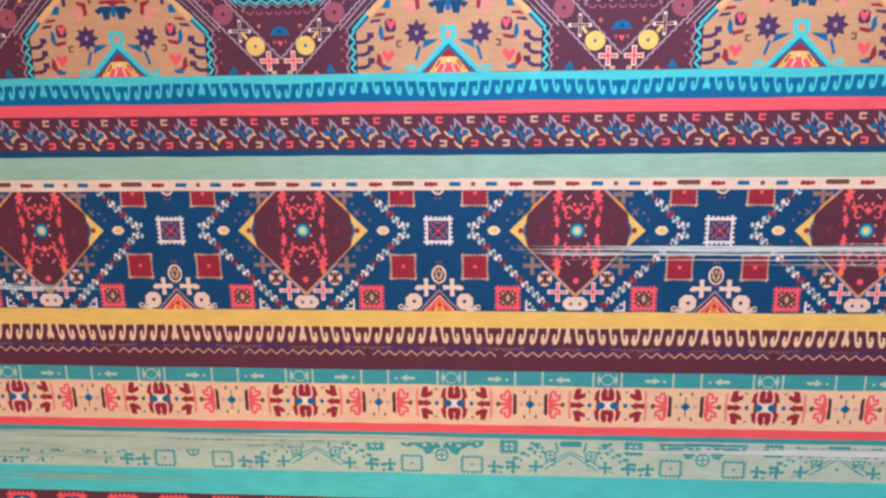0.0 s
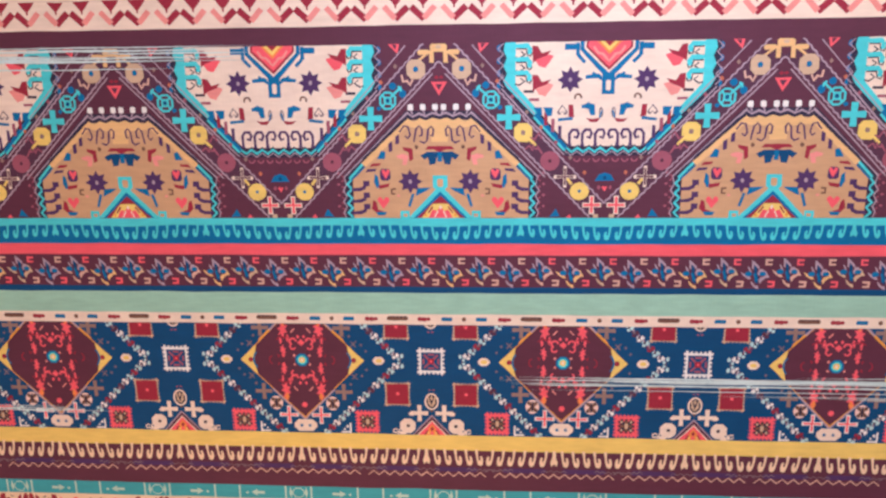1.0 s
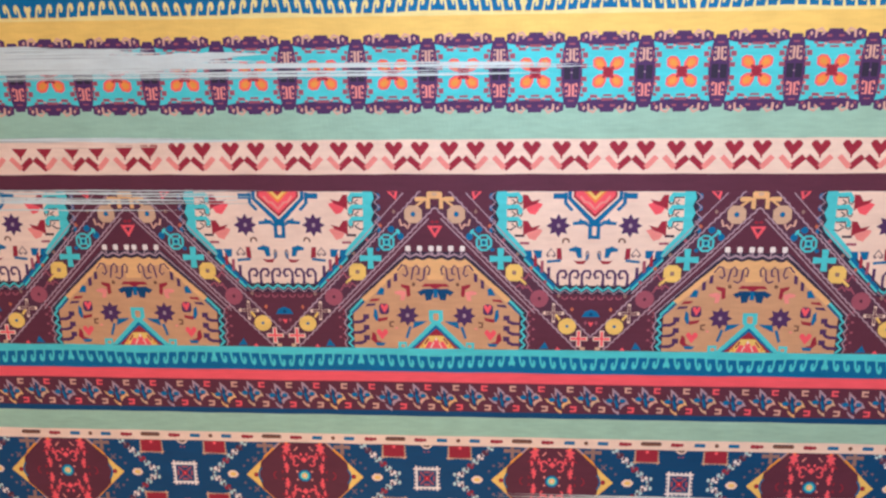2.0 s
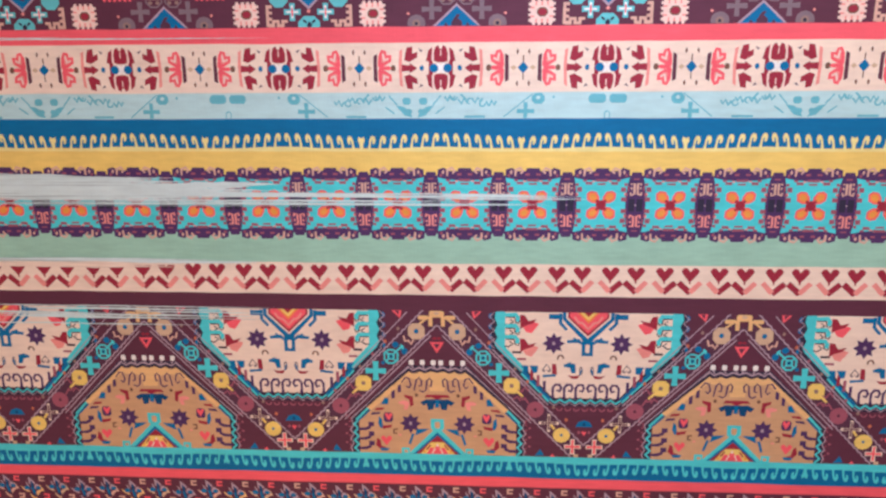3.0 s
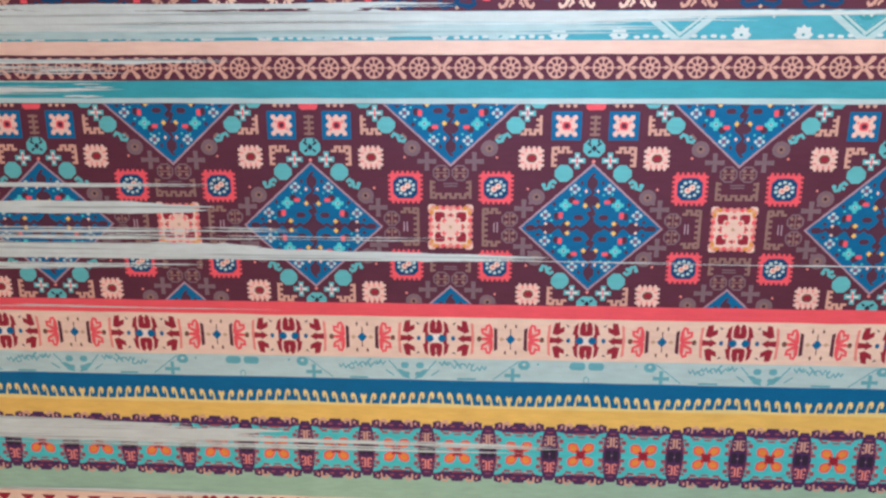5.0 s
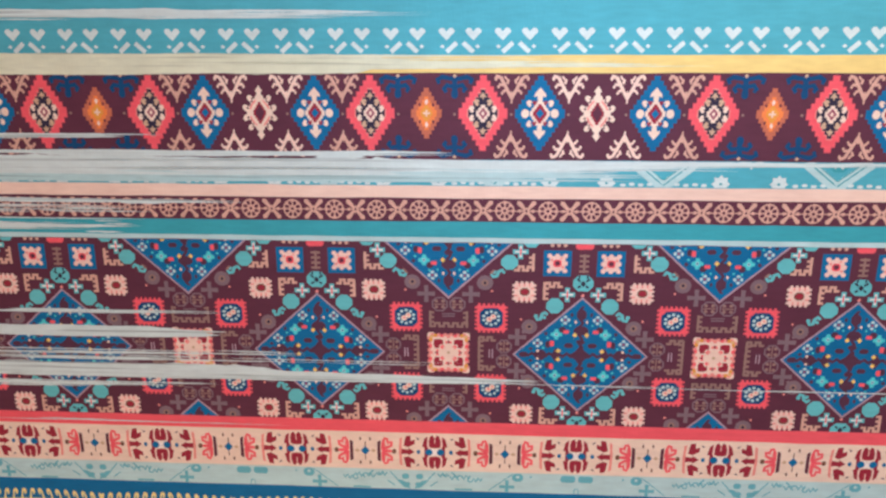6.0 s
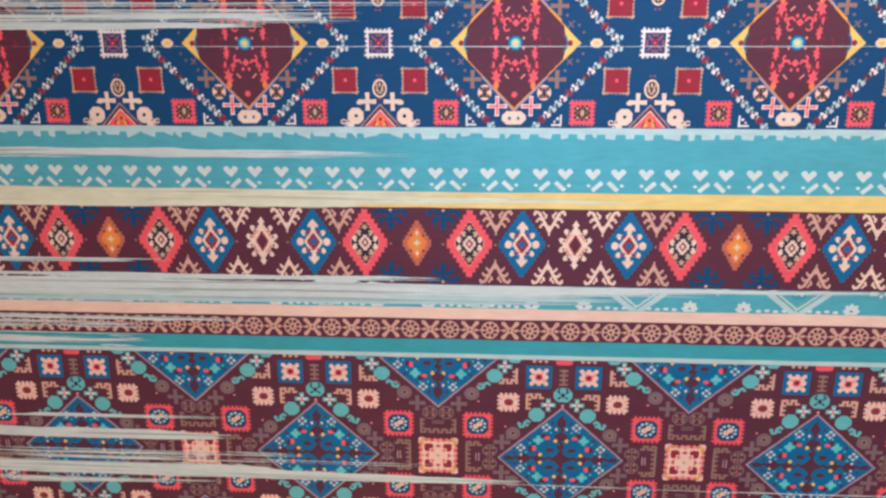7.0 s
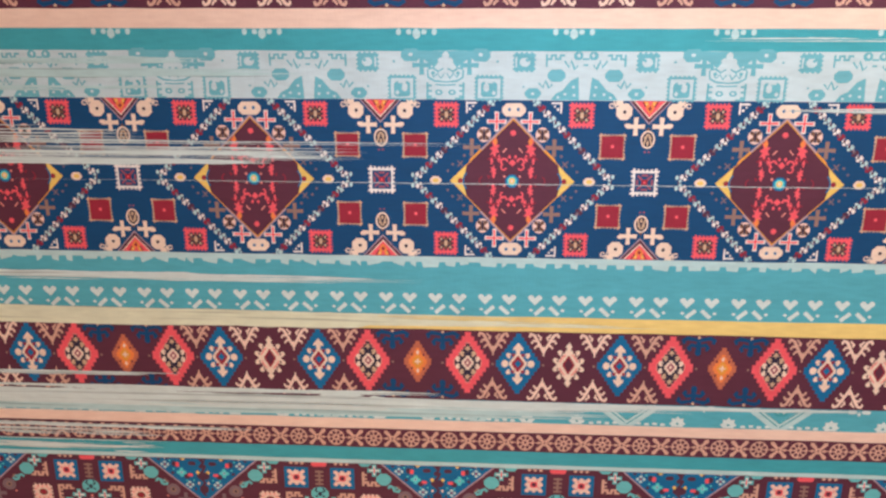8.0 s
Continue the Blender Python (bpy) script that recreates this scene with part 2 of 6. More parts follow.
class Motif:
    """A printed motif: coloured shapes laid over one another in the order in which they are added."""

    def __init__(self):
        self.shapes = []

    def add(self, colour, *shapes):
        self.shapes += [(colour, s) for s in shapes]
        return self

    def pair(self, colour, *shapes):
        for s in shapes:
            self.add(colour, *both(s))
        return self

    def pinch(self, half, k):
        """Draws the sides in a little and leaves the corners out."""
        self.shapes = [(c, [(x * (1 - k + k * min(1, abs(y) / half) ** 2), y * (1 - k + k * min(1, abs(x) / half) ** 2)) for x, y in s]) for c, s in self.shapes]
        return self

    def mesh(self, name, low=-1e9, high=1e9, flip=False, lift=0.0):
        verts, faces, slots, order = [], [], [], []
        for i, (colour, shape) in enumerate(self.shapes):
            if flip:
                shape = [(a, -b) for a, b in reversed(shape)]
            if low > -1e8 or high < 1e8:
                shape = cut(shape, low, high)
            if len(shape) < 3:
                continue
            if colour not in order:
                order.append(colour)
            shape = waver(shape, 0.17)
            area = sum(a[0] * b[1] - b[0] * a[1] for a, b in zip(shape, shape[1:] + shape[:1]))
            if area < 0:
                shape = shape[::-1]
            faces.append(list(range(len(verts), len(verts) + len(shape))))
            verts += [(a * MM, b * MM, (0.05 * lift + 0.0006 * i) * MM) for a, b in shape]
            slots.append(order.index(colour))
        me = bpy.data.meshes.new(name)
        me.from_pydata(verts, [], faces)
        for c in order:
            me.materials.append(INK[c])
        for f, s in zip(me.polygons, slots):
            f.material_index = s
        return me


def place(name, me, parent, x, y, lift=0.06, label=""):
    ob = new(name, me)
    ob.parent = parent
    ob.location = (x * MM, y * MM, lift * MM)
    if label:
        tagged(ob, label)
    return ob


def clusters(motif, gap=0.05):
    """Splits a design into pieces that do not touch; the specks come last, together."""
    boxes = [(min(p[0] for p in s), min(p[1] for p in s), max(p[0] for p in s), max(p[1] for p in s)) for _, s in motif.shapes]
    root = list(range(len(boxes)))

    def top(i):
        while root[i] != i:
            i = root[i]
        return i

    for i, a in enumerate(boxes):
        for j in range(i):
            c = boxes[j]
            if a[0] < c[2] + gap and c[0] < a[2] + gap and a[1] < c[3] + gap and c[1] < a[3] + gap:
                root[top(i)] = top(j)
    groups = {}
    for i in range(len(boxes)):
        groups.setdefault(top(i), []).append(i)
    pieces, specks = [], Motif()
    for ids in groups.values():
        w = max(boxes[i][2] for i in ids) - min(boxes[i][0] for i in ids)
        h = max(boxes[i][3] for i in ids) - min(boxes[i][1] for i in ids)
        part = Motif()
        part.shapes = [motif.shapes[i] for i in ids]
        if w * h > 5.5:
            pieces.append(part)
        else:
            specks.shapes += part.shapes
    return pieces, specks


def scatter(name, motif, parent, spots, low=-1e9, high=1e9, flip=False, lift=0.06):
    """Places the separate pieces of a design at each spot; low and high are measured from the spot."""
    pieces, specks = clusters(motif)
    meshes = [me for me in (p.mesh(name, low, high, flip) for p in pieces) if len(me.vertices)]
    dust = specks.mesh("specks", low, high, flip)
    for x, y in spots:
        for me in meshes:
            place(name, me, parent, x, y, lift)
        if len(dust.vertices):
            tagged(place("specks", dust, parent, x, y, lift), kind="stuff")


def columns(phase, pitch, lo=-252.0, hi=268.0):
    k = math.ceil((lo - phase) / pitch)
    while phase + k * pitch <= hi:
        yield k, phase + k * pitch
        k += 1


# ---- the fabric and its stripes ----
def slab(name, y0, y1, z0, z1, mat, parent=None, ragged=0.0):
    """A long strip across the cloth with softly wavering edges."""
    n = 120
    xs = [LEFT + (RIGHT - LEFT) * i / n for i in range(n + 1)]
    verts, faces = [], []
    for i, x in enumerate(xs):
        a = ragged * noise.noise((x * 0.05, y0, 3.1))
        b = ragged * noise.noise((x * 0.05, y1, 3.1))
        verts += [(x * MM, (y0 + a) * MM, z1 * MM), (x * MM, (y1 + b) * MM, z1 * MM), (x * MM, (y0 + a) * MM, z0 * MM), (x * MM, (y1 + b) * MM, z0 * MM)]
    for i in range(n):
        p, q = 4 * i, 4 * i + 4
        faces += [(p, q, q + 1, p + 1), (p + 2, p + 3, q + 3, q + 2), (p, p + 2, q + 2, q), (p + 1, q + 1, q + 3, p + 3)]
    faces += [(0, 1, 3, 2), (4 * n, 4 * n + 2, 4 * n + 3, 4 * n + 1)]
    me = bpy.data.meshes.new(name)
    me.from_pydata(verts, [], faces)
    me.materials.append(mat)
    ob = new(name, me)
    ob.parent = parent
    return ob


fabric = slab("printed_fabric", BOTTOM, TOP, -1.1, 0.0, INK["cream"])
tagged(fabric, "multicoloured glossy fabric printed with ornamental kilim stripes, spread flat", "fabric")

STRIPES = (
    ("patterned_stripe", -172, -131.2, "maroon"), ("plain_stripe", -131.2, -117.6, "turquoise"), ("faded_stripe", -117.6, -98.7, "haze"),
    ("thin_line", -98.7, -96.2, "teal"), ("thin_line", -96.2, -92.0, "coral"), ("flower_stripe", -92.0, -72.4, "beige"),
    ("celled_stripe", -72.4, -65.3, "teal"), ("zigzag_stripe", -65.3, -44.6, "maroon"), ("plain_stripe", -44.6, -36.8, "yellow"),
    ("diamond_stripe", -36.8, 17.7, "navy"), ("dash_border", 17.7, 22.8, "cream"), ("plain_stripe", 22.8, 32.8, "green"),
    ("thin_line", 32.8, 35.6, "navy"), ("squiggle_stripe", 35.6, 50.2, "maroon"), ("plain_stripe", 50.2, 55.3, "coral"),
    ("hook_border", 55.3, 63.8, "royal"), ("plain_stripe", 63.8, 67.0, "turquoise"), ("arch_stripe", 67.0, 140.6, "maroon"),
    ("plain_stripe", 140.6, 148.1, "maroon"), ("heart_border", 148.1, 163.2, "cream"), ("plain_stripe", 163.2, 177.4, "green"),
    ("tile_stripe", 177.4, 203.8, "purple"), ("plain_stripe", 203.8, 215.8, "yellow"), ("hook_border", 215.8, 228.7, "royal"),
    ("faded_stripe", 228.7, 239.9, "mist"), ("flower_stripe", 239.9, 260.8, "cream"), ("plain_stripe", 260.8, 267.4, "coral"),
    ("medallion_stripe", 267.4, 359.6, "maroon"), ("thin_line", 359.6, 362.0, "mist"), ("plain_stripe", 362.0, 369.5, "aqua"),
    ("wheel_border", 369.5, 380.5, "maroon"), ("plain_stripe", 380.5, 386.3, "peach"), ("faded_stripe", 386.3, 398.3, "pool"),
    ("lozenge_stripe", 398.3, 436.5, "maroon"), ("plain_stripe", 436.5, 444.2, "butter"), ("heart_border", 444.2, 471.6, "pool"),
    ("frayed_border", 471.6, 474.4, "mist"), ("diamond_stripe", 474.4, 549.1, "navy"), ("faded_stripe", 549.1, 570.6, "pearl"),
    ("plain_stripe", 570.6, 580.3, "aqua"), ("plain_stripe", 580.3, 588.8, "peach"), ("lozenge_stripe", 588.8, 640, "maroon"),
)
BAND = {}
for name, y0, y1, colour in STRIPES:
    BAND[round(y0)] = band = slab(name, y0, y1, -0.02, 0.05, INK[colour], fabric, 0.35)
    tagged(band, colour + " " + name.replace("_", " ") + " printed across the fabric")


# ---- navy stripes with maroon diamonds ----
def framed_square(edge, fill, dot, w, teeth=6):
    m = Motif().add(edge, toothed(0, 0, w - 1.0, w - 1.2, teeth, 0.55)).add(fill, rect(0.1, 0, w - 2.4, w - 2.5))
    return m.add(dot, octagon(0.2, 0.2, 1.9, 1.9, 0.5))


def coral_square(w=11.8):
    m = Motif().add("coral", toothed(0, 0, w - 1.2, w - 1.2, 6, 0.8)).add("ink", octagon(0, 0, 8.0, 7.6, 1.0))
    for sx in (-1, 1):
        for sy in (-1, 1):
            m.add("coral", rect(sx * 3.6, sy * 3.4, 1.6, 1.3), rect(sx * 1.1, sy * 3.4, 0.8, 1.6), rect(sx * 3.8, sy * 1.1, 1.5, 0.8)).add("sand", rect(sx * 2.3, sy * 2.2, 1.0, 1.2))
    return m.add("brown", plus(0, 0, 2.9, 1.8)).add("sand", rect(0, 0, 1.6, 2.8))


def white_square():
    m = Motif().add("white", toothed(0, 0, 12.0, 12.2, 6, 0.9)).add("navy", rect(0, 0, 9.6, 9.4))
    m.add("dusty", bar(-3.6, -3.6, 3.6, 3.6, 1.2), bar(-3.6, 3.6, 3.6, -3.6, 1.2), rect(0, 3.8, 3.2, 1.2), rect(0, -3.8, 3.2, 1.2), rect(-3.9, 0, 1.1, 3.0), rect(3.9, 0, 1.1, 3.0))
    return m.add("navy", rect(0, 1.9, 1.6, 1.2), rect(0, -1.9, 1.6, 1.2)).add("red", octagon(0, 0, 3.2, 3.2, 0.6)).add("coral", rect(0, 0, 1.3, 1.3))


def crowned_gable():
    """The cream figure with a coral gable that stands on the edge of the stripe; y is measured from its foot."""
    m = Motif()
    for s in (1, -1):
        m.add("cream", arc(s * 17.2, 2.2, 1.3, 0.6, 20, 340), bar(s * 16.3, 0, s * 15.2, 3.2, 0.6))
        m.add("cream", octagon(s * 11.4, 4.8, 7.2, 7.4, 2.0), rect(s * 13.8, 1.0, 3.2, 2.2))
        m.add("ink", octagon(s * 11.2, 4.9, 1.5, 1.5, 0.4))
        m.add("cream", plus(s * 5.8, 11.4, 4.1, 2.1), octagon(s * 9.4, 11.0, 3.0, 1.8, 0.6))
    m.add("brown", dia(0, 14.8, 2.0, 3.0))
    m.add("cream", oval(0, 17.3, 3.3, 4.2, 16)).add("ink", oval(0, 17.3, 2.5, 3.4, 14)).add("sand", *both(bar(0.3, 14.8, 1.9, 20.0, 0.8)), dia(0, 19.0, 0.7, 1.4), *both(dia(1.3, 16.6, 0.6, 1.0)))
    m.add("dusty", *both(dia(0.9, 23.0, 0.7, 0.5)))
    m.add("line", [(-9.6, 0), (9.6, 0), (0, 10.6)]).add("maroon", [(-8.9, 0), (8.9, 0), (0, 9.7)]).add("cream", [(-7.4, 0), (7.4, 0), (0, 8.0)])
    m.add("coral", [(-6.8, 0), (6.8, 0), (0, 7.3)]).add("orange", [(-3.4, 0), (-1.1, 0), (0, 2.8), (1.1, 0), (3.4, 0), (1.3, 4.4), (0, 5.8), (-1.3, 4.4)])
    return m.add("red", dia(0, 3.4, 0.9, 1.1), *both(bar(3.6, 0, 2.0, 2.6, 0.6))).add("yellow", *both(dia(1.7, 1.3, 0.5, 0.9)))


def petal_spray(x, y, f, k=1.0):
    """A flame-like spray with ragged lobes, pointing up (f = 1) or down."""
    half = ((0, 6.2), (1.4, 3.8), (0.7, 2.6), (2.7, 2.0), (1.2, 0.2), (2.5, -1.8), (0.6, -2.2), (0.2, -5.6), (-1.2, -2.8), (-2.9, -3.6), (-1.5, -0.9), (-3.0, 0.4), (-0.9, 1.6), (-1.8, 4.0))
    return [[(x + k * a, y + f * k * b) for a, b in half]]


def maroon_diamond():
    m = Motif().add("gold", [(-29, 0), (-20.4, 8.6), (-19.6, 10.4), (-2, 27.4), (0, 29.4), (2, 27.4), (19.6, 10.4), (20.4, 8.6), (29, 0), (20.4, -8.6), (0, -29.4), (-20.4, -8.6)])
    m.add("line", *both(bar(0, 29.9, 14.6, 14.6, 0.9)), *both(bar(0, -29.9, 14.6, -14.6, 0.9)))
    m.add("yellow", *both([(-29.0, 0), (-21.5, 7.2), (-21.5, -7.2)]))
    m.add("maroon", [(-21.2, 7.2), (0, 28.4), (21.2, 7.2), (22.2, 3.0), (22.4, 0), (22.2, -3.0), (21.2, -7.2), (0, -28.4), (-21.2, -7.2), (-22.2, -3.0), (-22.4, 0), (-22.2, 3.0)])
    m.add("royal", *both(arc(-17.4, 0, 5.8, 0.8, 135, 225)))
    m.pair("red", oval(-24.2, 0, 1.2, 1.3, 8))
    for s in (1, -1):
        m.add("coral", octagon(0, s * 22.4, 2.6, 2.6, 0.8), dia(0, s * 8.6, 1.7, 1.7))
        for shape in petal_spray(-8.2, s * 15.0, s, 0.85) + petal_spray(-9.6, s * 9.6, -s, 0.32) + petal_spray(-6.2, s * 10.4, s, 0.36) + petal_spray(-8.6, s * 4.6, -s, 0.56):
            m.pair("coral", shape)
        m.pair("orange", [(-9.4, s * 18.6), (-8.0, s * 16.2), (-7.0, s * 18.4), (-7.8, s * 20.2)])
        m.pair("red", stroke(0.6, (-11.6, s * 10.0), (-9.6, s * 11.4), (-6.0, s * 11.0)), [(-11.6, s * 3.0), (-10.0, s * 2.0), (-11.0, s * 1.0)])
        m.pair("coral", arc(-3.8, s * 9.0, 2.0, 0.9, 0, 230), arc(-4.0, s * 6.6, 1.7, 0.8, 100, 340), dia(-1.4, s * 11.4, 0.8, 1.0))
        m.pair("rose", bar(-4.6, s * 13.4, -2.8, s * 15.4, 0.6), dia(-3.6, s * 2.2, 0.7, 0.7))
        m.pair("red", arc(-13.2, 0, 2.4, 0.6, 110, 250))
    m.add("royal", octagon(0, 0, 6.2, 6.2, 1.8)).add("turquoise", octagon(0, 0, 4.4, 4.4, 1.3)).add("yellow", octagon(0, 0, 2.8, 2.9, 0.8)).add("cream", rect(0, 0, 1.2, 1.4))
    return m


def diamond_guards():
    """What surrounds a maroon diamond on the navy ground: chains, crosses, rosettes and caps."""
    m = Motif()
    for s in (1, -1):
        m.add("cream", octagon(0, s * 32.9, 10.8, 6.0, 2.0)).add("royal", *both(octagon(2.0, s * 33.1, 1.3, 1.5, 0.4)))
        m.pair("white", plus(-7.7, s * 27.6, 4.5, 2.0)).pair("coral", plus(-7.7, s * 27.6, 3.9, 1.0))
        m.pair("blush", oval(-13.4, s * 21.6, 3.2, 3.5, 12)).pair("ink", *[octagon(-13.4 + a, s * 21.6 + c, 1.7, 1.6, 0.4) for a in (-1.5, 1.5) for c in (-1.7, 1.7)]).pair("brown", bar(-15.2, s * 19.6, -11.6, s * 23.6, 1.2), bar(-15.2, s * 23.6, -11.6, s * 19.6, 1.2)).pair("ink", rect(-13.4, s * 21.6, 0.9, 5.0))
        m.pair("taupe", plus(-19.0, s * 15.7, 4.0, 1.9))
        m.pair("grey", bar(-25.6, s * 9.4, -22.8, s * 6.6, 0.6), bar(-25.4, s * 6.6, -23.2, s * 9.2, 0.6), dia(-27.8, s * 7.6, 0.8, 0.7), dia(-22.4, s * 11.8, 0.8, 0.8), dia(-30.0, s * 4.6, 0.7, 0.7))
        beads = ("white", "mist", "red", "mist", "white", "maroon", "mist", "white", "red", "white", "mist", "mist", "white", "red", "mist")
        for i, c in enumerate(beads):
            k = i / 14
            x, y = -43.6 + 33.4 * k, s * (2.2 + 33.6 * k)
            m.pair(c, plus(x - 0.7, y + s * 0.6, 1.1, 1.0), octagon(x + 0.7, y - s * 0.5, 1.5, 1.3, 0.4), dia(x + 1.3, y + s * 0.9, 0.6, 0.6)).pair("line", dia(x - 1.5, y - s * 0.6, 0.5, 0.7))
            m.pair("maroon" if i % 3 else "grey", dia(x - 1.9, y - s * 1.6, 0.7, 0.7), dia(x + 2.4, y + s * 1.5, 0.6, 0.6))
        m.pair("mist", octagon(-46.6, s * 2.5, 1.4, 2.2, 0.5), dia(-45.0, s * 0.9, 0.8, 0.8))
        m.pair("white", bar(-21.4, s * 31.4, -21.4, s * 36.6, 0.8), bar(-21.4, s * 36.0, -17.0, s * 36.0, 0.8), dia(-20.0, s * 33.2, 0.8, 0.8), dia(-18.6, s * 34.6, 0.6, 0.6))
    return m.pair("cream", octagon(-35.8, 0, 5.4, 3.8, 1.4)).pair("yellow", octagon(-35.8, 0, 3.0, 1.8, 0.7))


def navy_stripe(band, centre, phase, pitch, low, high):
    """Everything printed on one navy stripe; the design is cut where the stripe ends."""
    lo, hi = low - centre, high - centre
    scatter("charm_motif", diamond_guards(), band, [(x + pitch / 2, centre) for k, x in columns(phase, pitch, -320, 330)], lo, hi)
    diamond = maroon_diamond().mesh("diamond_motif", lo, hi, lift=0.6)
    squares = {dy: framed_square("sand", "red", "coral", 13.0, 7).pinch(6.5, 0.12).mesh("square_motif", lo - dy, hi - dy) for dy in (16.4, -16.4)}
    corner = {dy: coral_square().pinch(6, 0.08).mesh("square_motif", lo - dy, hi - dy) for dy in (30.6, -30.6)}
    middle = white_square().pinch(6.8, 0.12).mesh("square_motif", lo, hi)
    foot = crowned_gable().mesh("gable_motif", lo + 37.2, hi + 37.2)
    head = crowned_gable().mesh("gable_motif", lo - 37.2, hi - 37.2, flip=True)
    for k, x in columns(phase, pitch, -320, 330):
        place("square_motif", middle, band, x, centre, label="white toothed square with a red centre")
        for dy, me in squares.items():
            for dx in (-15.9, 15.9):
                if len(me.vertices):
                    place("square_motif", me, band, x + dx, centre + dy)
        for dy, me in corner.items():
            for dx in (-30.4, 30.4):
                if len(me.vertices):
                    place("square_motif", me, band, x + dx, centre + dy)
        place("gable_motif", foot, band, x, centre - 37.2)
        if len(head.vertices):
            place("gable_motif", head, band, x, centre + 37.2)
        place("diamond_motif", diamond, band, x + pitch / 2, centre, label="maroon diamond with coral flowers")


navy_stripe(BAND[-37], 0.0, 0.0, 120.0, -36.8, 17.7)
navy_stripe(BAND[474], 511.8, -11.4, 122.6, 474.4, 549.1)

# dashes along the upper edge of the lower navy stripe
long_dash = Motif().add("brown", octagon(0, 0, 9.6, 2.0, 0.6)).add("ink", *[rect(-3.4 + 1.7 * i, 0.7, 0.9, 0.7) for i in range(5)]).mesh("dash")
blue_dash = Motif().add("royal", octagon(0, 0, 5.0, 1.8, 0.4)).mesh("dash")
red_dash = Motif().add("red", octagon(-1.8, 0, 2.2, 1.9, 0.5), octagon(0.2, -0.1, 2.2, 2.0, 0.5), octagon(2.0, 0, 2.0, 1.6, 0.5)).mesh("dash")
round_dot = Motif().add("brown", octagon(0, 0, 2.0, 2.0, 0.6)).mesh("dash")
for k, x in columns(-14.9, 60.4):
    place("dash", long_dash, BAND[18], x, 20.7)
    for dx, me in ((12.0, red_dash), (22.4, blue_dash), (30.2, round_dot), (38.0, blue_dash), (48.4, red_dash)):
        place("dash", me, BAND[18], x + dx, 20.4)


# ---- hook borders ----
def hook_row(band, colour, phase, period, count, base, h, flip, spread=1.0, wave=0.0):
    """Curled teeth that lean away from the middle of each repeat and meet in a forked tooth."""
    step = period / count
    teeth = {f: Motif().add(colour, hook(0, 0, step * 0.92 * spread, h, f)).mesh("hook", flip=flip) for f in (1, -1)}
    fork = Motif().add(colour, [(-step * 0.16, -0.4), (step * 0.16, -0.4), (step * 0.18, h * 0.4), (step * 0.34, h * 0.66), (step * 0.26, h * 0.95), (0, h * 0.8), (-step * 0.26, h * 0.95), (-step * 0.34, h * 0.66), (-step * 0.18, h * 0.4)]).mesh("hook", flip=flip)
    s = -1 if flip else 1
    crest = Motif().add(colour, [(0, -0.8 * s)] + [(period * i / 24, s * wave * (0.5 - 0.5 * math.cos(math.tau * i / 24))) for i in range(25)] + [(period, -0.8 * s)]).mesh("hook_base")
    for k, x in columns(phase, period):
        place("hook", fork, band, x, base)
        if wave:
            place("hook_base", crest, band, x, base, 0.07)
        for i in range(1, count):
            place("hook", teeth[1 if i < count / 2 else -1], band, x + i * step, base + s * wave * (0.5 - 0.5 * math.cos(math.tau * i / count)) + noise.noise((x, i, 0.3)) * 0.15)


hook_row(BAND[55], "turquoise", -30.0, 70.2, 15, 64.4, 6.0, True, 0.9, 1.3)
hook_row(BAND[216], "straw", -27.4, 70.6, 15, 215.2, 6.0, False, 0.9, 1.3)
hook_row(BAND[-65], "beige", -62.9, 60.0, 12, -44.4, 8.0, True)

# navy smear and a cream zigzag on the lower maroon stripe
for k, x in columns(-62.9, 60.0):
    seg = Motif().add("purple", octagon(-14, 2.5, 21, 2.4, 1.1), octagon(14, 2.5, 21, 2.4, 1.1)).add("fawn", zigzag(-28, 0, 28, 0, 11, 2.2, 0.7)).add("grey", zigzag(-29, 2.2, -19, 2.8, 4, 1.0, 0.5), zigzag(19, 2.8, 29, 2.2, 4, 1.0, 0.5), arc(-30, 0.4, 2.6, 0.5, 20, 160), zigzag(-6, 2.4, 6, 2.4, 4, 0.9, 0.4))
    place("zigzag", seg.mesh("zigzag"), BAND[-65], x, -57.0)

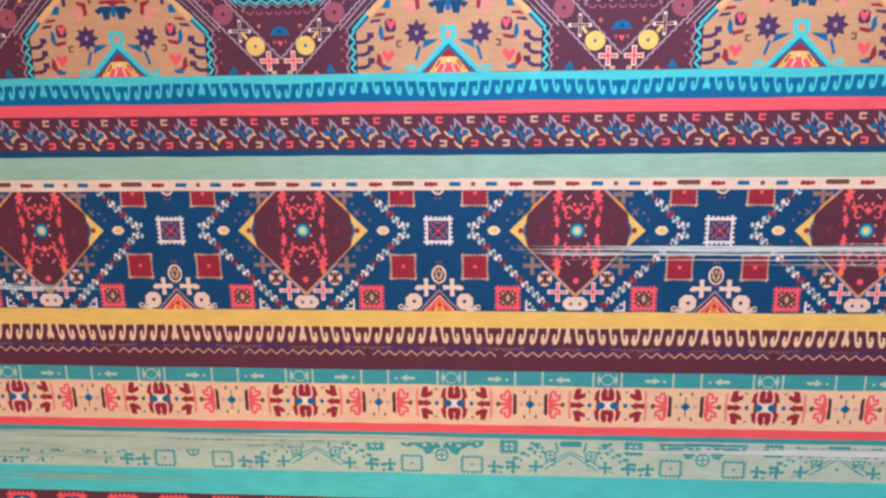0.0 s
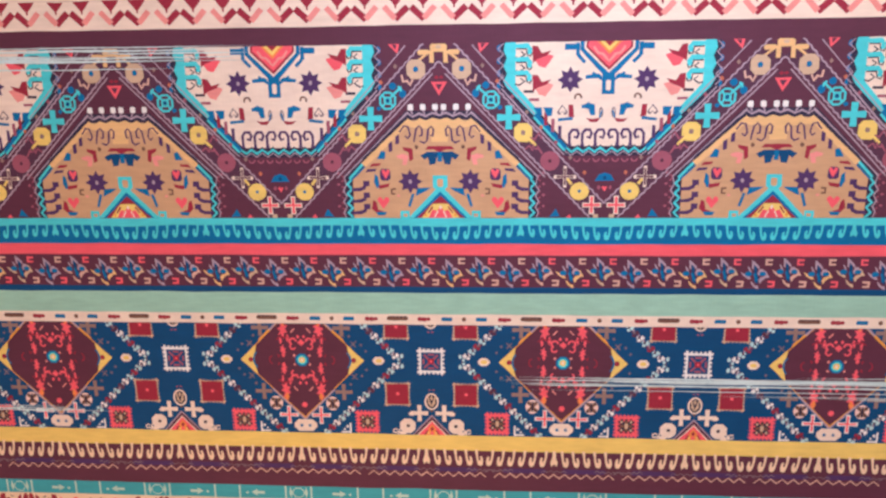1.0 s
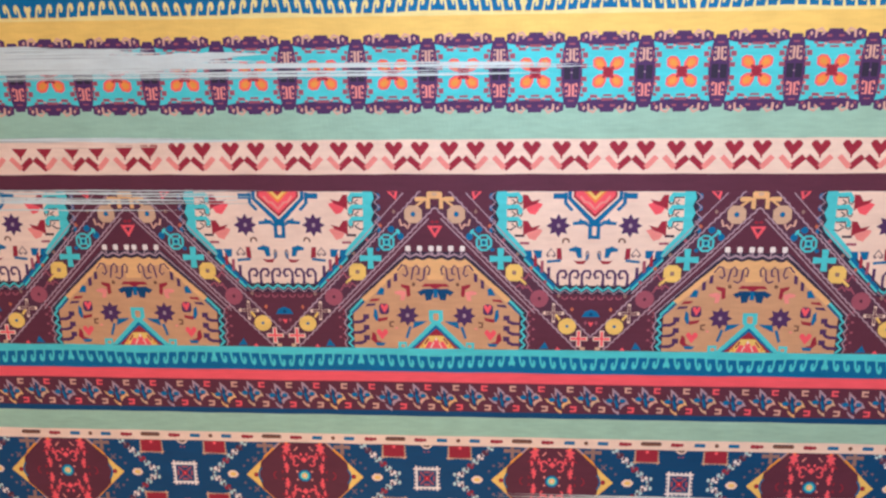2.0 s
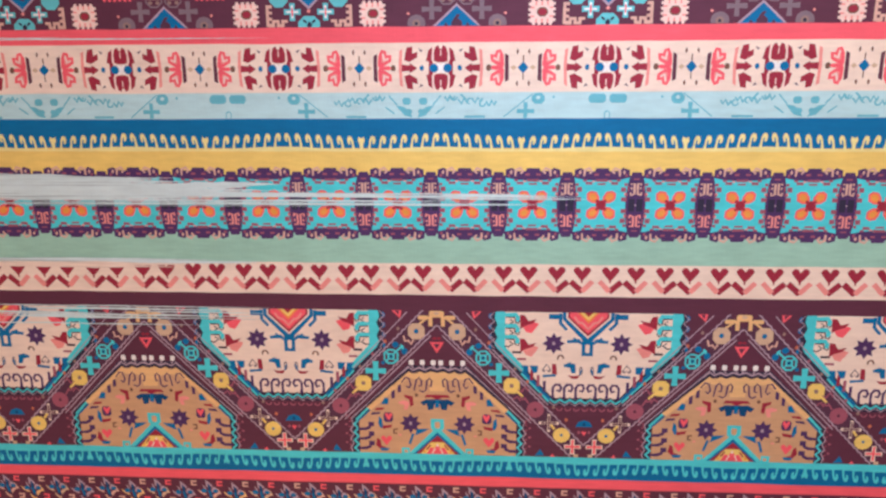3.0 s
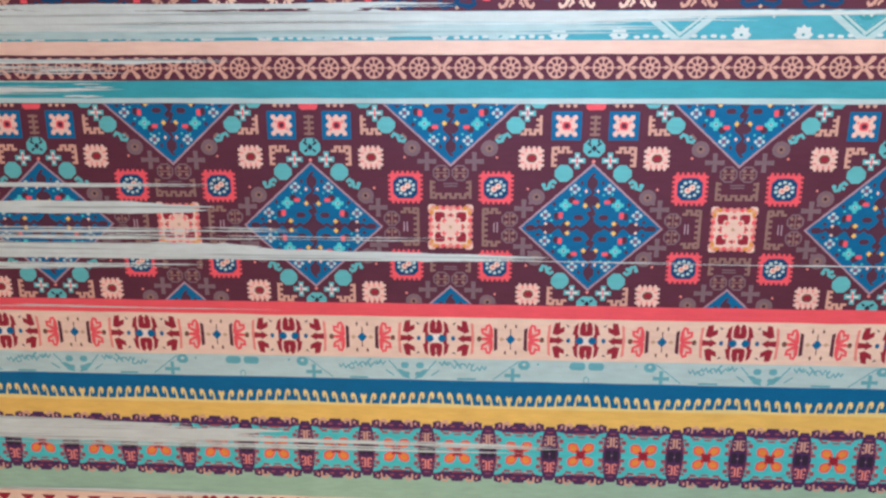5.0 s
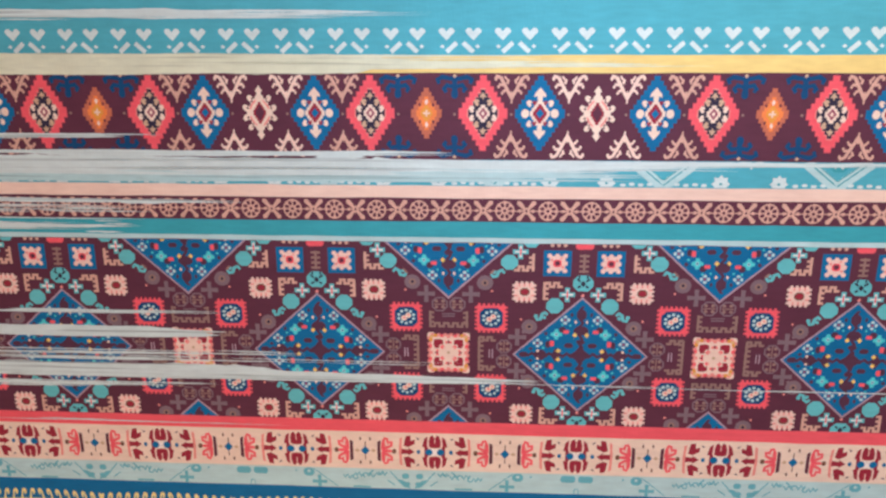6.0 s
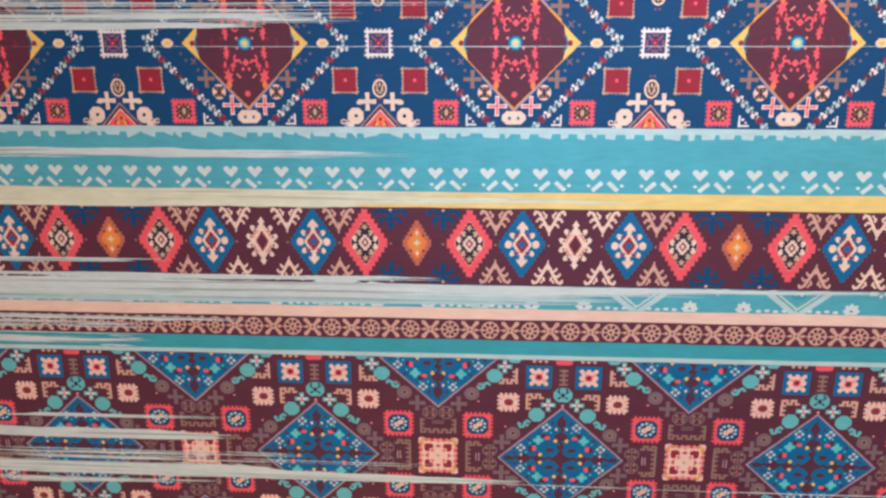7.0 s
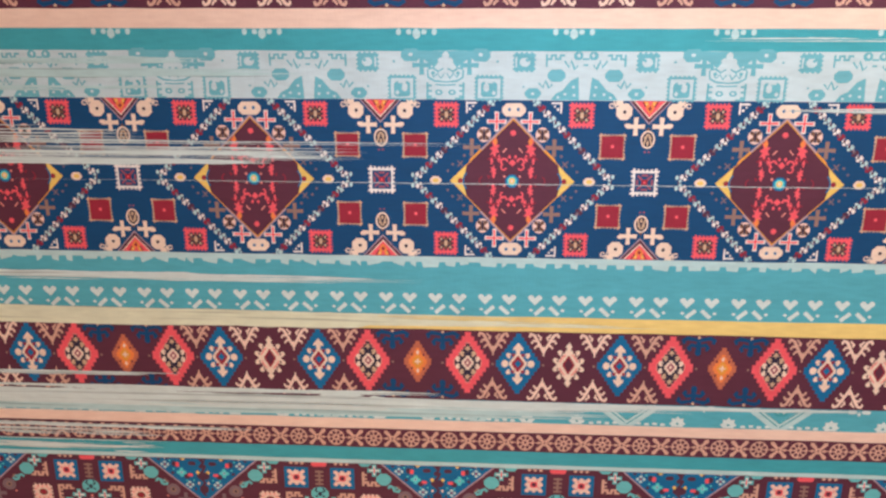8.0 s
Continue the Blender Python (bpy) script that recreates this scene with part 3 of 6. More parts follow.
# ---- squiggles ----
def bird_squiggle(wing, tip):
    """A small bird-like mark: blue wings with pale outlines, a dark body, a spike above and a pale tail."""
    m = Motif().add("line", [(-1.9, 6.6), (-1.3, 6.4), (1.4, 3.6), (1.5, 2.2), (-0.9, 4.6), (-1.0, 2.4), (-1.8, 2.6)])
    m.add(tip, [(-6.4, 1.2), (-5.4, 0.8), (-2.4, -1.0), (-1.6, -2.0), (-3.0, -2.0), (-5.0, -0.6)]).add("line", [(-3.6, 3.6), (-2.8, 3.4), (-1.6, 1.2), (-2.4, 0.8)])
    m.add(wing, octagon(-3.0, 0.3, 3.0, 2.4, 0.8))
    m.add("line", [(0.8, 0.6), (1.6, 2.6), (3.0, 2.6), (4.0, 1.0), (2.6, 1.2), (1.6, -0.6)]).add(tip, [(3.4, 2.0), (4.4, 1.4), (6.0, -1.4), (4.6, -1.4), (2.8, -2.8), (2.2, -4.2), (1.3, -2.4), (2.2, -1.2), (4.2, -0.6)])
    m.add(wing, octagon(3.0, 0.4, 2.8, 1.8, 0.6))
    m.add("navy", [(-0.9, 4.6), (0.5, 3.2), (0.9, 0.4), (1.5, -1.6), (1.2, -4.4), (-0.3, -3.0), (-0.7, 0.2)]).add(wing, bar(-0.5, 0.6, 0.7, -2.8, 1.1))
    return m.add(tip, [(-2.0, -3.0), (-1.2, -3.4), (0.2, -4.8), (1.5, -5.0), (1.6, -6.6), (0.6, -6.2), (-1.2, -4.8)])


birds = [bird_squiggle("royal", t).mesh("squiggle") for t in ("line", "fawn", "honey", "sand")]
c_mark = {c: Motif().add(c, rect(0, 1.0, 3.0, 0.9), rect(-1.1, 0, 0.9, 2.8), rect(0.3, -1.0, 2.4, 0.9)).mesh("squiggle") for c in ("coral", "fawn")}
turned_mark = {c: Motif().add(c, rect(0, 1.0, 3.0, 0.9), rect(1.1, 0, 0.9, 2.8), rect(-0.3, -1.0, 2.4, 0.9)).mesh("squiggle") for c in ("coral", "fawn")}
for k, x in columns(-17.4, 13.25):
    place("squiggle", birds[k % 4], BAND[36], x, 42.2 + (0.8 if k % 2 else -0.2))
    place("squiggle", c_mark["coral" if k % 2 else "fawn"], BAND[36], x + 5.3, 47.6)
    place("squiggle", turned_mark["fawn" if k % 2 else "coral"], BAND[36], x + 6.9, 37.8)

# ---- flower stripes: dark red medallions, coral sprigs and small blue lozenges ----
def flower_repeat():
    """One repeat, centred on the dark red medallion; half repeats end on the blue lozenges."""
    m = Motif()
    for s in (1, -1):
        m.add("red", [(-2.9, s * 3.0), (-3.0, s * 6.2), (-2.3, s * 8.8), (-1.0, s * 9.5), (-0.4, s * 8.0), (0.4, s * 8.0), (1.0, s * 9.5), (2.3, s * 8.8), (3.0, s * 6.2), (2.9, s * 3.0), (1.4, s * 2.4), (-1.4, s * 2.4)])
        m.add("red", [(s * 3.6, 8.8), (s * 5.4, 7.2), (s * 6.3, 3.0), (s * 5.2, 2.6), (s * 5.2, -2.6), (s * 6.3, -3.0), (s * 5.4, -7.2), (s * 3.6, -8.8), (s * 4.0, -3.4), (s * 3.4, -2.4), (s * 3.4, 2.4), (s * 4.0, 3.4)])
        m.add("blush", stroke(0.6, (s * 3.4, 8.8), (s * 3.5, 3.0)), stroke(0.6, (s * 3.4, -8.8), (s * 3.5, -3.0)))
        m.add("white", octagon(s * 1.2, 0, 2.8, 4.0, 1.0)).add("royal", octagon(s * 3.0, 0, 3.6, 3.6, 1.1))
        m.add("royal", octagon(s * 8.2, 0, 1.8, 2.4, 0.6))
        m.add("grey", [(s * 7.6, 7.4), (s * 9.6, 8.2), (s * 8.6, 6.6)], [(s * 7.6, -7.4), (s * 9.6, -8.2), (s * 8.6, -6.6)])
        m.add("red", [(s * 10.2, 0), (s * 13.4, 2.1), (s * 13.4, 1.2), (s * 17.2, 1.5), (s * 17.2, -1.5), (s * 13.4, -1.2), (s * 13.4, -2.1)])
        for v in (1, -1):
            m.add("red", [(s * 10.0, v * 6.8), (s * 12.2, v * 6.0), (s * 12.2, v * 9.0), (s * 14.6, v * 8.6), (s * 15.8, v * 3.4), (s * 13.6, v * 2.6), (s * 10.2, v * 4.4)])
        m.add("rose", [(s * 16.4, 8.0), (s * 17.8, 7.2), (s * 18.2, 0), (s * 17.8, -7.2), (s * 16.4, -8.0), (s * 16.9, 0)])
        m.add("brown", octagon(s * 20.6, 0, 2.0, 2.6, 0.6))
        for v in (1, -1):
            m.add("coral", [(s * 21.4, v * 2.8), (s * 24.2, v * 1.0), (s * 27.2, v * 0.6), (s * 27.0, v * 5.0), (s * 25.6, v * 7.8), (s * 23.6, v * 7.2), (s * 23.2, v * 5.4), (s * 21.2, v * 5.6)])
            m.add("rose", [(s * 22.4, v * 3.4), (s * 24.6, v * 2.2), (s * 25.6, v * 2.6), (s * 25.2, v * 6.6), (s * 24.4, v * 6.4), (s * 24.0, v * 4.2), (s * 22.4, v * 4.6)]).add("blush", stroke(0.8, (s * 22.6, v * 4.1), (s * 24.4, v * 3.2), (s * 25.0, v * 6.0)), dia(s * 22.6, v * 6.2, 0.9, 0.7))
        m.add("coral", rect(s * 24.8, 0, 4.0, 1.7), dia(s * 22.4, 0, 1.2, 1.0))
        m.add("maroon", [(s * 27.5, 6.0), (s * 29.0, 5.2), (s * 29.2, -5.2), (s * 27.5, -6.0)])
        m.add("sand", dia(s * 31.2, 0, 1.4, 1.2))
        if s > 0:
            m.add("royal", dia(35.3, 0, 2.3, 2.5)).add("brown", rect(35.3, 3.8, 0.5, 2.6), rect(35.3, -3.8, 0.5, 2.6))
        for v in (1, -1):
            m.add("brown", dia(s * 32.8, v * 6.6, 0.6, 1.3))
    return m.add("blush", rect(0, 6.2, 0.5, 2.6), rect(0, -6.2, 0.5, 2.6))


flowers = flower_repeat()
scatter("flower_motif", flowers, BAND[240], [(x, 250.2) for k, x in columns(8.1, 70.6, -300, 300)])
slim = Motif()
slim.shapes = [(c, [(a * 0.985, b * 0.92) for a, b in s]) for c, s in flowers.shapes]
scatter("flower_motif", slim, BAND[-92], [(x, -81.4) for k, x in columns(6.1, 69.8, -300, 300)])

# ---- celled teal stripe ----
arrow = Motif().add("haze", [(-3.6, 0.7), (0, 0.7), (0, 1.8), (3.0, 0), (0, -1.8), (0, -0.7), (-3.6, -0.7)], octagon(5.0, -0.2, 1.4, 1.2, 0.4)).mesh("arrow")
arrow_back = Motif().add("haze", [(3.6, 0.7), (0, 0.7), (0, 1.8), (-3.0, 0), (0, -1.8), (0, -0.7), (3.6, -0.7)], octagon(-5.0, -0.2, 1.4, 1.2, 0.4)).mesh("arrow")
divider = Motif().add("haze", rect(0, 0, 0.9, 7.0)).mesh("divider")
knot = Motif().add("haze", *both(dia(3.8, 0, 0.8, 3.2)), octagon(0, 0, 6.0, 5.4, 1.8)).add("teal", octagon(0, 0, 5.0, 4.4, 1.4)).mesh("divider")
for k, x in columns(40.2, 70.6):
    for dx in (-6.2, 6.2, -29.0, 29.0):
        place("divider", divider, BAND[-72], x + dx, -68.9)
    place("arrow", arrow_back, BAND[-72], x + 15.0, -69.2)
    place("arrow", arrow, BAND[-72], x - 15.0, -69.2)
    place("divider", knot, BAND[-72], x + 35.3, -68.9)


# ---- the arch stripe: tan arches below, cream arches hanging between, patterned ribbons ----
ARCH_H = 73.6


def ribbon():
    """The two grey-lined ribbons that climb to a peak over one tan arch."""
    m = Motif()
    m.pair("dusk", [(0, 66.6), (6.6, 73.6), (70.2, 6.4), (64.4, 0)])
    m.pair("line", zigzag(0, 66.4, 64.4, 0, 30, 0.5, 0.7), zigzag(6.4, 73.6, 70.2, 6.4, 30, 0.5, 0.7))
    # blue shadows, small leaves and curls in the ribbon
    for i in range(9):
        x, y = 5.0 + 6.2 * i, 58.0 - 6.4 * i
        m.pair(("taupe", "rust", "dusty")[i % 3], dia(x + 13.2, y + 6.4, 0.9, 1.1))
    m.pair("royal", octagon(-19.6, 56.4, 3.2, 3.0, 1.0), octagon(-15.4, 53.2, 3.0, 3.6, 1.0), octagon(-25.6, 47.2, 2.0, 1.8, 0.6))
    m.pair("line", stroke(0.6, (-2.6, 61.4), (-45.0, 17.6)), stroke(0.5, (-13.8, 72.8), (-40.0, 44.4)))
    # flame teeth, small blossoms and beads on the ground of the stripe
    m.add("coral", [(-3.4, 58.0), (3.4, 58.0), (0, 52.4)]).add("dusk", [(-1.5, 57.0), (1.5, 57.0), (0, 54.6)]).add("red", dia(-1.0, 59.8, 1.1, 0.8), dia(1.0, 59.8, 1.1, 0.8))
    for x in (-12.2, -7.0, -1.8, 1.8, 7.0, 12.2):
        m.add("white", octagon(x, 47.6, 2.3, 2.6, 0.4)).add("line", stroke(0.6, (x, 46.4), (x + (0.9 if x < 0 else -0.9), 44.6)))
    m.add("honey", octagon(0, 71.8, 7.0, 3.2, 0.8), *both(rect(-2.9, 68.2, 1.8, 5.0)), *both(octagon(-6.2, 70.0, 5.2, 2.0, 0.7)), *both(stroke(1.0, (-5.0, 69.4), (-8.4, 66.6)))).add("sand", octagon(0, 72.2, 2.4, 1.6, 0.5))
    m.pair("coral", [(-21.0, 73.4), (-16.4, 73.4), (-17.2, 69.6)]).pair("dusk", [(-19.6, 73.2), (-17.6, 73.2), (-17.8, 71.2)])
    # charms along the ribbons
    m.pair("sand", octagon(-9.6, 63.2, 7.8, 8.0, 2.0)).pair("royal", octagon(-9.6, 63.2, 2.1, 2.3, 0.6)).pair("fawn", stroke(0.9, (-15.6, 61.0), (-15.0, 58.2), (-13.4, 58.6), (-12.0, 56.8), (-11.0, 59.0)))
    m.pair("turquoise", octagon(-21.8, 50.4, 7.2, 7.6, 2.2), stroke(1.0, (-19.6, 52.8), (-16.2, 55.8)), stroke(0.8, (-17.4, 56.4), (-16.2, 55.6), (-16.0, 54.2))).pair("dusk", octagon(-21.8, 50.4, 5.4, 5.8, 1.6)).pair("turquoise", octagon(-21.8, 50.4, 3.4, 3.4, 1.0), *[stroke(0.9, (-21.8 + a * 1.2, 50.4 + b * 1.2), (-21.8 + a * 2.6, 50.4 + b * 2.8)) for a in (-1, 1) for b in (-1, 1)]).pair("navy", octagon(-21.8, 50.4, 1.6, 1.8, 0.4))
    m.pair("turquoise", plus(-29.3, 43.0, 4.9, 2.9))
    m.pair("yellow", octagon(-35.4, 36.6, 7.6, 7.8, 1.8), stroke(1.2, (-38.2, 33.8), (-40.8, 31.2))).pair("taupe", octagon(-35.4, 36.6, 1.9, 1.9, 0.4)).pair("dusty", stroke(0.8, (-43.4, 34.0), (-42.0, 36.4), (-40.2, 33.6), (-38.4, 34.6)), stroke(0.7, (-39.6, 29.0), (-38.2, 31.2), (-36.2, 29.6)))
    m.pair("dusty", oval(-46.8, 24.6, 4.2, 4.2, 12), bar(-43.6, 27.6, -41.4, 31.0, 0.8), arc(-41.0, 31.0, 1.6, 0.7, 200, 400)).pair("maroon", octagon(-46.8, 24.6, 1.4, 1.6, 0.4))
    m.pair("cream", plus(-53.4, 17.8, 4.6, 1.4), *[oval(-53.4 + d, 17.8, 0.9, 0.9, 6) for d in (-4.0, 4.0)]).pair("maroon", plus(-53.4, 17.8, 3.6, 0.8))
    m.pair("yellow", oval(-59.6, 11.6, 4.1, 3.9, 12), bar(-56.2, 14.6, -54.4, 17.0, 1.2)).pair("royal", octagon(-59.6, 11.6, 1.4, 1.4, 0.4))
    m.pair("cream", plus(-65.0, 5.6, 4.0, 2.2)).pair("coral", plus(-65.0, 5.6, 3.5, 1.2))
    return m


def arch_shape(a, h, b, t, k=0.0):
    return [(-a + k, 0), (a - k, 0), (a - k, h - k * 0.3), (b - k * 0.3, t - k), (-b + k * 0.3, t - k), (-a + k, h - k * 0.3)]


def arch(ground, cream_one=False):
    """One stepped arch with its border, combs, stars, birds and the small house at its foot."""
    m = Motif()
    if cream_one:
        m.add("ink", arch_shape(44.6, 19.4, 17.6, 46.6))
        m.pair("line", zigzag(-44.4, 0.3, -44.4, 18.0, 4, 2.4, 0.6), stroke(0.6, (-44.0, 18.6), (-31.0, 32.6), (-17.4, 46.2)))
        m.pair("turquoise", [(-42.6, 0), (-38.0, 0), (-38.0, 17.0), (-27.6, 28.4), (-29.4, 30.6), (-41.6, 18.4), (-43.2, 15.6), (-41.8, 12.6), (-43.2, 9.4), (-41.8, 6.2), (-43.2, 3.2)])
        m.add("cream", arch_shape(38.2, 17.0, 15.4, 42.6))
        m.pair("royal", stroke(1.7, (-29.8, 29.2), (-16.6, 43.4))).pair("turquoise", stroke(0.9, (-30.4, 30.4), (-17.2, 44.4)))
        m.add("ink", zigzag(-16.4, 43.2, 16.4, 43.2, 7, 1.6, 0.8)).add("turquoise", zigzag(-16.6, 44.2, 16.6, 44.2, 7, 1.8, 1.0)).add("line", zigzag(-17.0, 45.6, 17.0, 45.6, 7, 1.8, 0.5))
        for i in range(3):
            y = 1.4 + 5.4 * i
            m.pair("ink", stroke(0.6, (-38.4, y + 4.6), (-36.6, y + 5.0), (-34.4, y + 3.4), (-36.2, y + 2.2)))
            m.pair("turquoise", stroke(1.7, (-39.0, y), (-33.4, y), (-32.4, y + 1.4), (-32.6, y + 3.4)))
            m.pair("ink", stroke(0.5, (-38.0, y + 1.2), (-34.0, y + 1.2), (-33.4, y + 3.8), (-32.2, y + 4.2), (-31.4, y + 2.8)))
        for x, y, c in ((-32.6, 19.8, "ink"), (-30.4, 23.2, "dusty"), (-25.4, 31.0, "red"), (-22.4, 33.8, "dusty"), (-19.4, 36.8, "purple")):
            m.pair(c, rect(x, y, 4.2, 1.1) if y < 25 else rect(x, y, 1.4, 5.4))
        m.pair("royal", [(-30.6, 26.4), (-27.2, 26.4), (-26.8, 29.6), (-28.4, 30.0)])
        for i in range(6):
            x, f = -13.4 + 5.36 * i, 1 if i < 3 else -1
            m.add("purple", stroke(1.0, (x - f * 2.0, 42.4), (x - f * 2.0, 37.4), (x - f * 0.8, 35.8), (x + f * 1.2, 35.8), (x + f * 1.9, 37.4), (x + f * 1.2, 39.2), (x - f * 0.2, 38.6)))
            m.add("purple", [(x - f * 3.0, 42.6), (x - f * 1.0, 42.6), (x - f * 1.6, 39.8)])
    else:
        m.add("ink", arch_shape(42.0, 18.6, 14.4, 46.0))
        m.pair("line", stroke(0.5, (-41.6, 0.2), (-42.4, 2.4), (-41.0, 4.8), (-42.4, 7.2), (-41.0, 9.6), (-42.4, 12.0), (-41.0, 14.4), (-41.8, 18.0), (-13.4, 45.8)))
        m.add("tan", arch_shape(38.0, 17.0, 13.0, 42.2))
        m.pair("turquoise", zigzag(-39.6, 0.2, -39.6, 17.0, 4, 2.0, 1.2), stroke(1.1, (-39.6, 17.2), (-32.0, 25.2)))
        m.pair("royal", stroke(0.7, (-38.6, 16.6), (-31.0, 24.2)))
        m.pair("honey", stroke(2.4, (-33.2, 23.2), (-13.2, 41.6))).add("honey", [(-13.6, 43.0), (-11.0, 41.4), (-8.4, 43.0), (-5.8, 42.0), (-3.0, 43.2), (0, 42.4), (3.0, 43.2), (5.8, 42.0), (8.4, 43.0), (11.0, 41.4), (13.6, 43.0), (14.4, 39.4), (4.2, 38.6), (3.4, 33.0), (-3.4, 33.0), (-4.2, 38.6), (-14.4, 39.4)])
        m.add("line", stroke(0.7, (-17.0, 42.0), (-13.6, 45.2), (-11.4, 43.6), (-8.6, 45.0), (-5.8, 43.8), (-3.0, 45.2), (0, 44.2), (3.0, 45.2), (5.8, 43.8), (8.6, 45.0), (11.4, 43.6), (13.6, 45.2), (17.0, 42.0)))
        m.pair("ink", stroke(0.6, (-33.6, 25.6), (-16.0, 42.2), (-13.2, 43.8)))
        for i in range(3):
            y = 2.2 + 5.1 * i
            m.pair("purple", stroke(1.3, (-38.6, y), (-35.0, y + 0.2), (-33.2, y + 1.0), (-32.4, y + 2.6)), rect(-32.2, y + 2.8, 2.8, 2.4), [(-38.8, y - 1.0), (-37.0, y), (-38.8, y + 1.2)])
        for x, y, c in ((-30.0, 20.8, "purple"), (-28.0, 23.2, "red")):
            m.pair(c, [(x - 2.6, y - 0.8), (x + 2.0, y - 0.2), (x + 2.4, y + 0.8), (x - 1.4, y + 0.7)])
        m.pair("royal", [(-27.2, 25.8), (-23.8, 25.8), (-23.4, 28.8), (-25.2, 29.4)])
        m.pair("purple", [(-22.0, 28.8), (-20.4, 29.2), (-20.4, 33.4), (-22.0, 32.4)], [(-19.0, 32.0), (-17.4, 32.4), (-17.4, 36.4), (-19.0, 35.4)])
        m.pair("purple", stroke(0.65, (-17.2, 37.2), (-15.2, 39.8), (-13.4, 39.4), (-12.6, 36.0), (-13.6, 34.6), (-14.8, 35.6)))
        m.pair("purple", stroke(0.65, (-11.0, 33.0), (-10.0, 38.6), (-8.6, 39.8), (-7.4, 38.4), (-7.6, 35.8), (-8.8, 35.6)), stroke(0.65, (-8.6, 33.4), (-6.6, 32.6), (-5.4, 33.6), (-4.8, 38.4), (-3.6, 39.6), (-2.6, 38.2), (-3.0, 35.4), (-4.0, 35.8)))
    # stars
    sx, sy = (-15.6, 15.2) if cream_one else (-13.0, 16.0)
    m.pair("purple", star(sx, sy, 5.3, 0.62)).pair("line", octagon(sx, sy, 1.4, 1.8, 0.4))
    # hearts with leaves, or on the cream arch paired leaves
    if cream_one:
        for x, y, c, d in ((-27.0, 5.0, "coral", "red"), (-26.8, 16.6, "rose", "red")):
            m.pair(c, [(x - 3.4, y + 1.8), (x, y - 0.8), (x + 4.4, y + 0.6), (x + 2.8, y + 3.0), (x + 1.0, y + 5.4), (x - 1.6, y + 4.6)])
            m.pair(d, [(x - 4.4, y - 3.6), (x - 2.2, y - 3.4), (x - 0.6, y - 0.6), (x + 3.4, y - 1.6), (x + 1.6, y + 0.4), (x - 2.6, y + 2.0), (x - 4.2, y + 3.4)])
        m.pair("royal", bar(-20.4, 31.6, -14.2, 31.0, 1.2), [(-26.6, 26.4), (-22.6, 26.4), (-22.8, 29.8), (-24.8, 30.2)]).pair("red", [(-16.2, 25.4), (-14.2, 25.4), (-13.6, 30.6), (-16.0, 30.2)])
        m.pair("grey", heart(-18.6, 27.4, 4.4, 4.2)).pair("cream", heart(-18.6, 27.4, 2.8, 2.6)).pair("brown", arc(-12.2, 22.4, 1.7, 0.8, 150, 380))
    else:
        m.pair("purple", octagon(-23.8, 19.0, 4.6, 5.2, 1.0)).pair("coral", heart(-23.6, 19.2, 3.6, 4.2)).pair("royal", [(-28.4, 19.4), (-27.0, 18.2), (-26.6, 14.8), (-24.6, 13.4), (-27.6, 13.2), (-28.8, 15.6)])
        m.pair("red", [(-27.0, 14.4), (-22.0, 15.2), (-22.6, 13.6), (-26.4, 12.8)])
        m.pair("coral", heart(-24.9, 6.6, 5.4, 5.2)).pair("red", [(-29.4, 8.0), (-28.0, 7.0), (-27.4, 3.6), (-25.0, 2.8), (-28.0, 2.0), (-30.2, 4.2)]).pair("royal", [(-28.2, 2.6), (-23.4, 2.6), (-24.4, 1.2), (-27.6, 1.0)])
        m.pair("rose", [(-18.8, 27.2), (-16.0, 28.0), (-13.2, 27.2), (-14.4, 23.2), (-16.2, 23.2), (-15.8, 25.6), (-18.4, 26.2)]).pair("red", [(-16.0, 31.0), (-11.8, 30.2), (-11.4, 25.6), (-13.0, 24.8), (-13.4, 28.4), (-15.6, 29.6)])
        m.pair("brown", octagon(-10.0, 30.8, 1.7, 1.7, 0.5), stroke(0.8, (-19.4, 12.8), (-21.2, 12.6), (-21.2, 10.6), (-19.6, 10.6))).pair("rose", dia(-18.2, 9.8, 0.9, 0.6))

    # the bird
    if not cream_one:
        m.add("red", [(-6.4, 29.8), (-5.0, 31.2), (5.0, 31.2), (6.4, 29.8), (2.6, 29.8), (0, 28.6), (-2.6, 29.8)])
        m.add("navy", [(-8.4, 27.2), (-5.4, 28.8), (5.4, 28.8), (8.4, 27.2), (6.6, 25.4), (5.2, 26.4), (4.4, 23.2), (2.0, 23.6), (1.2, 26.6), (-1.2, 26.6), (-2.0, 23.6), (-4.4, 23.2), (-5.2, 26.4), (-6.6, 25.4)])
        m.add("royal", rect(0, 26.6, 2.0, 4.0))
    else:
        m.pair("royal", [(-10.0, 26.8), (-7.8, 27.2), (-6.8, 29.8), (-5.0, 29.8), (-5.2, 25.4), (-7.6, 24.8)], bar(-10.6, 26.4, -7.4, 25.0, 1.4))
        m.pair("grey", oval(-2.6, 28.6, 0.9, 2.2, 10)).pair("cream", oval(-2.6, 28.6, 0.4, 1.4, 8)).pair("royal", bar(-3.2, 30.8, -2.2, 27.8, 0.7)).pair("red", [(-8.8, 31.0), (-5.6, 31.4), (-2.8, 30.8), (-4.2, 32.6), (-6.8, 32.6)])
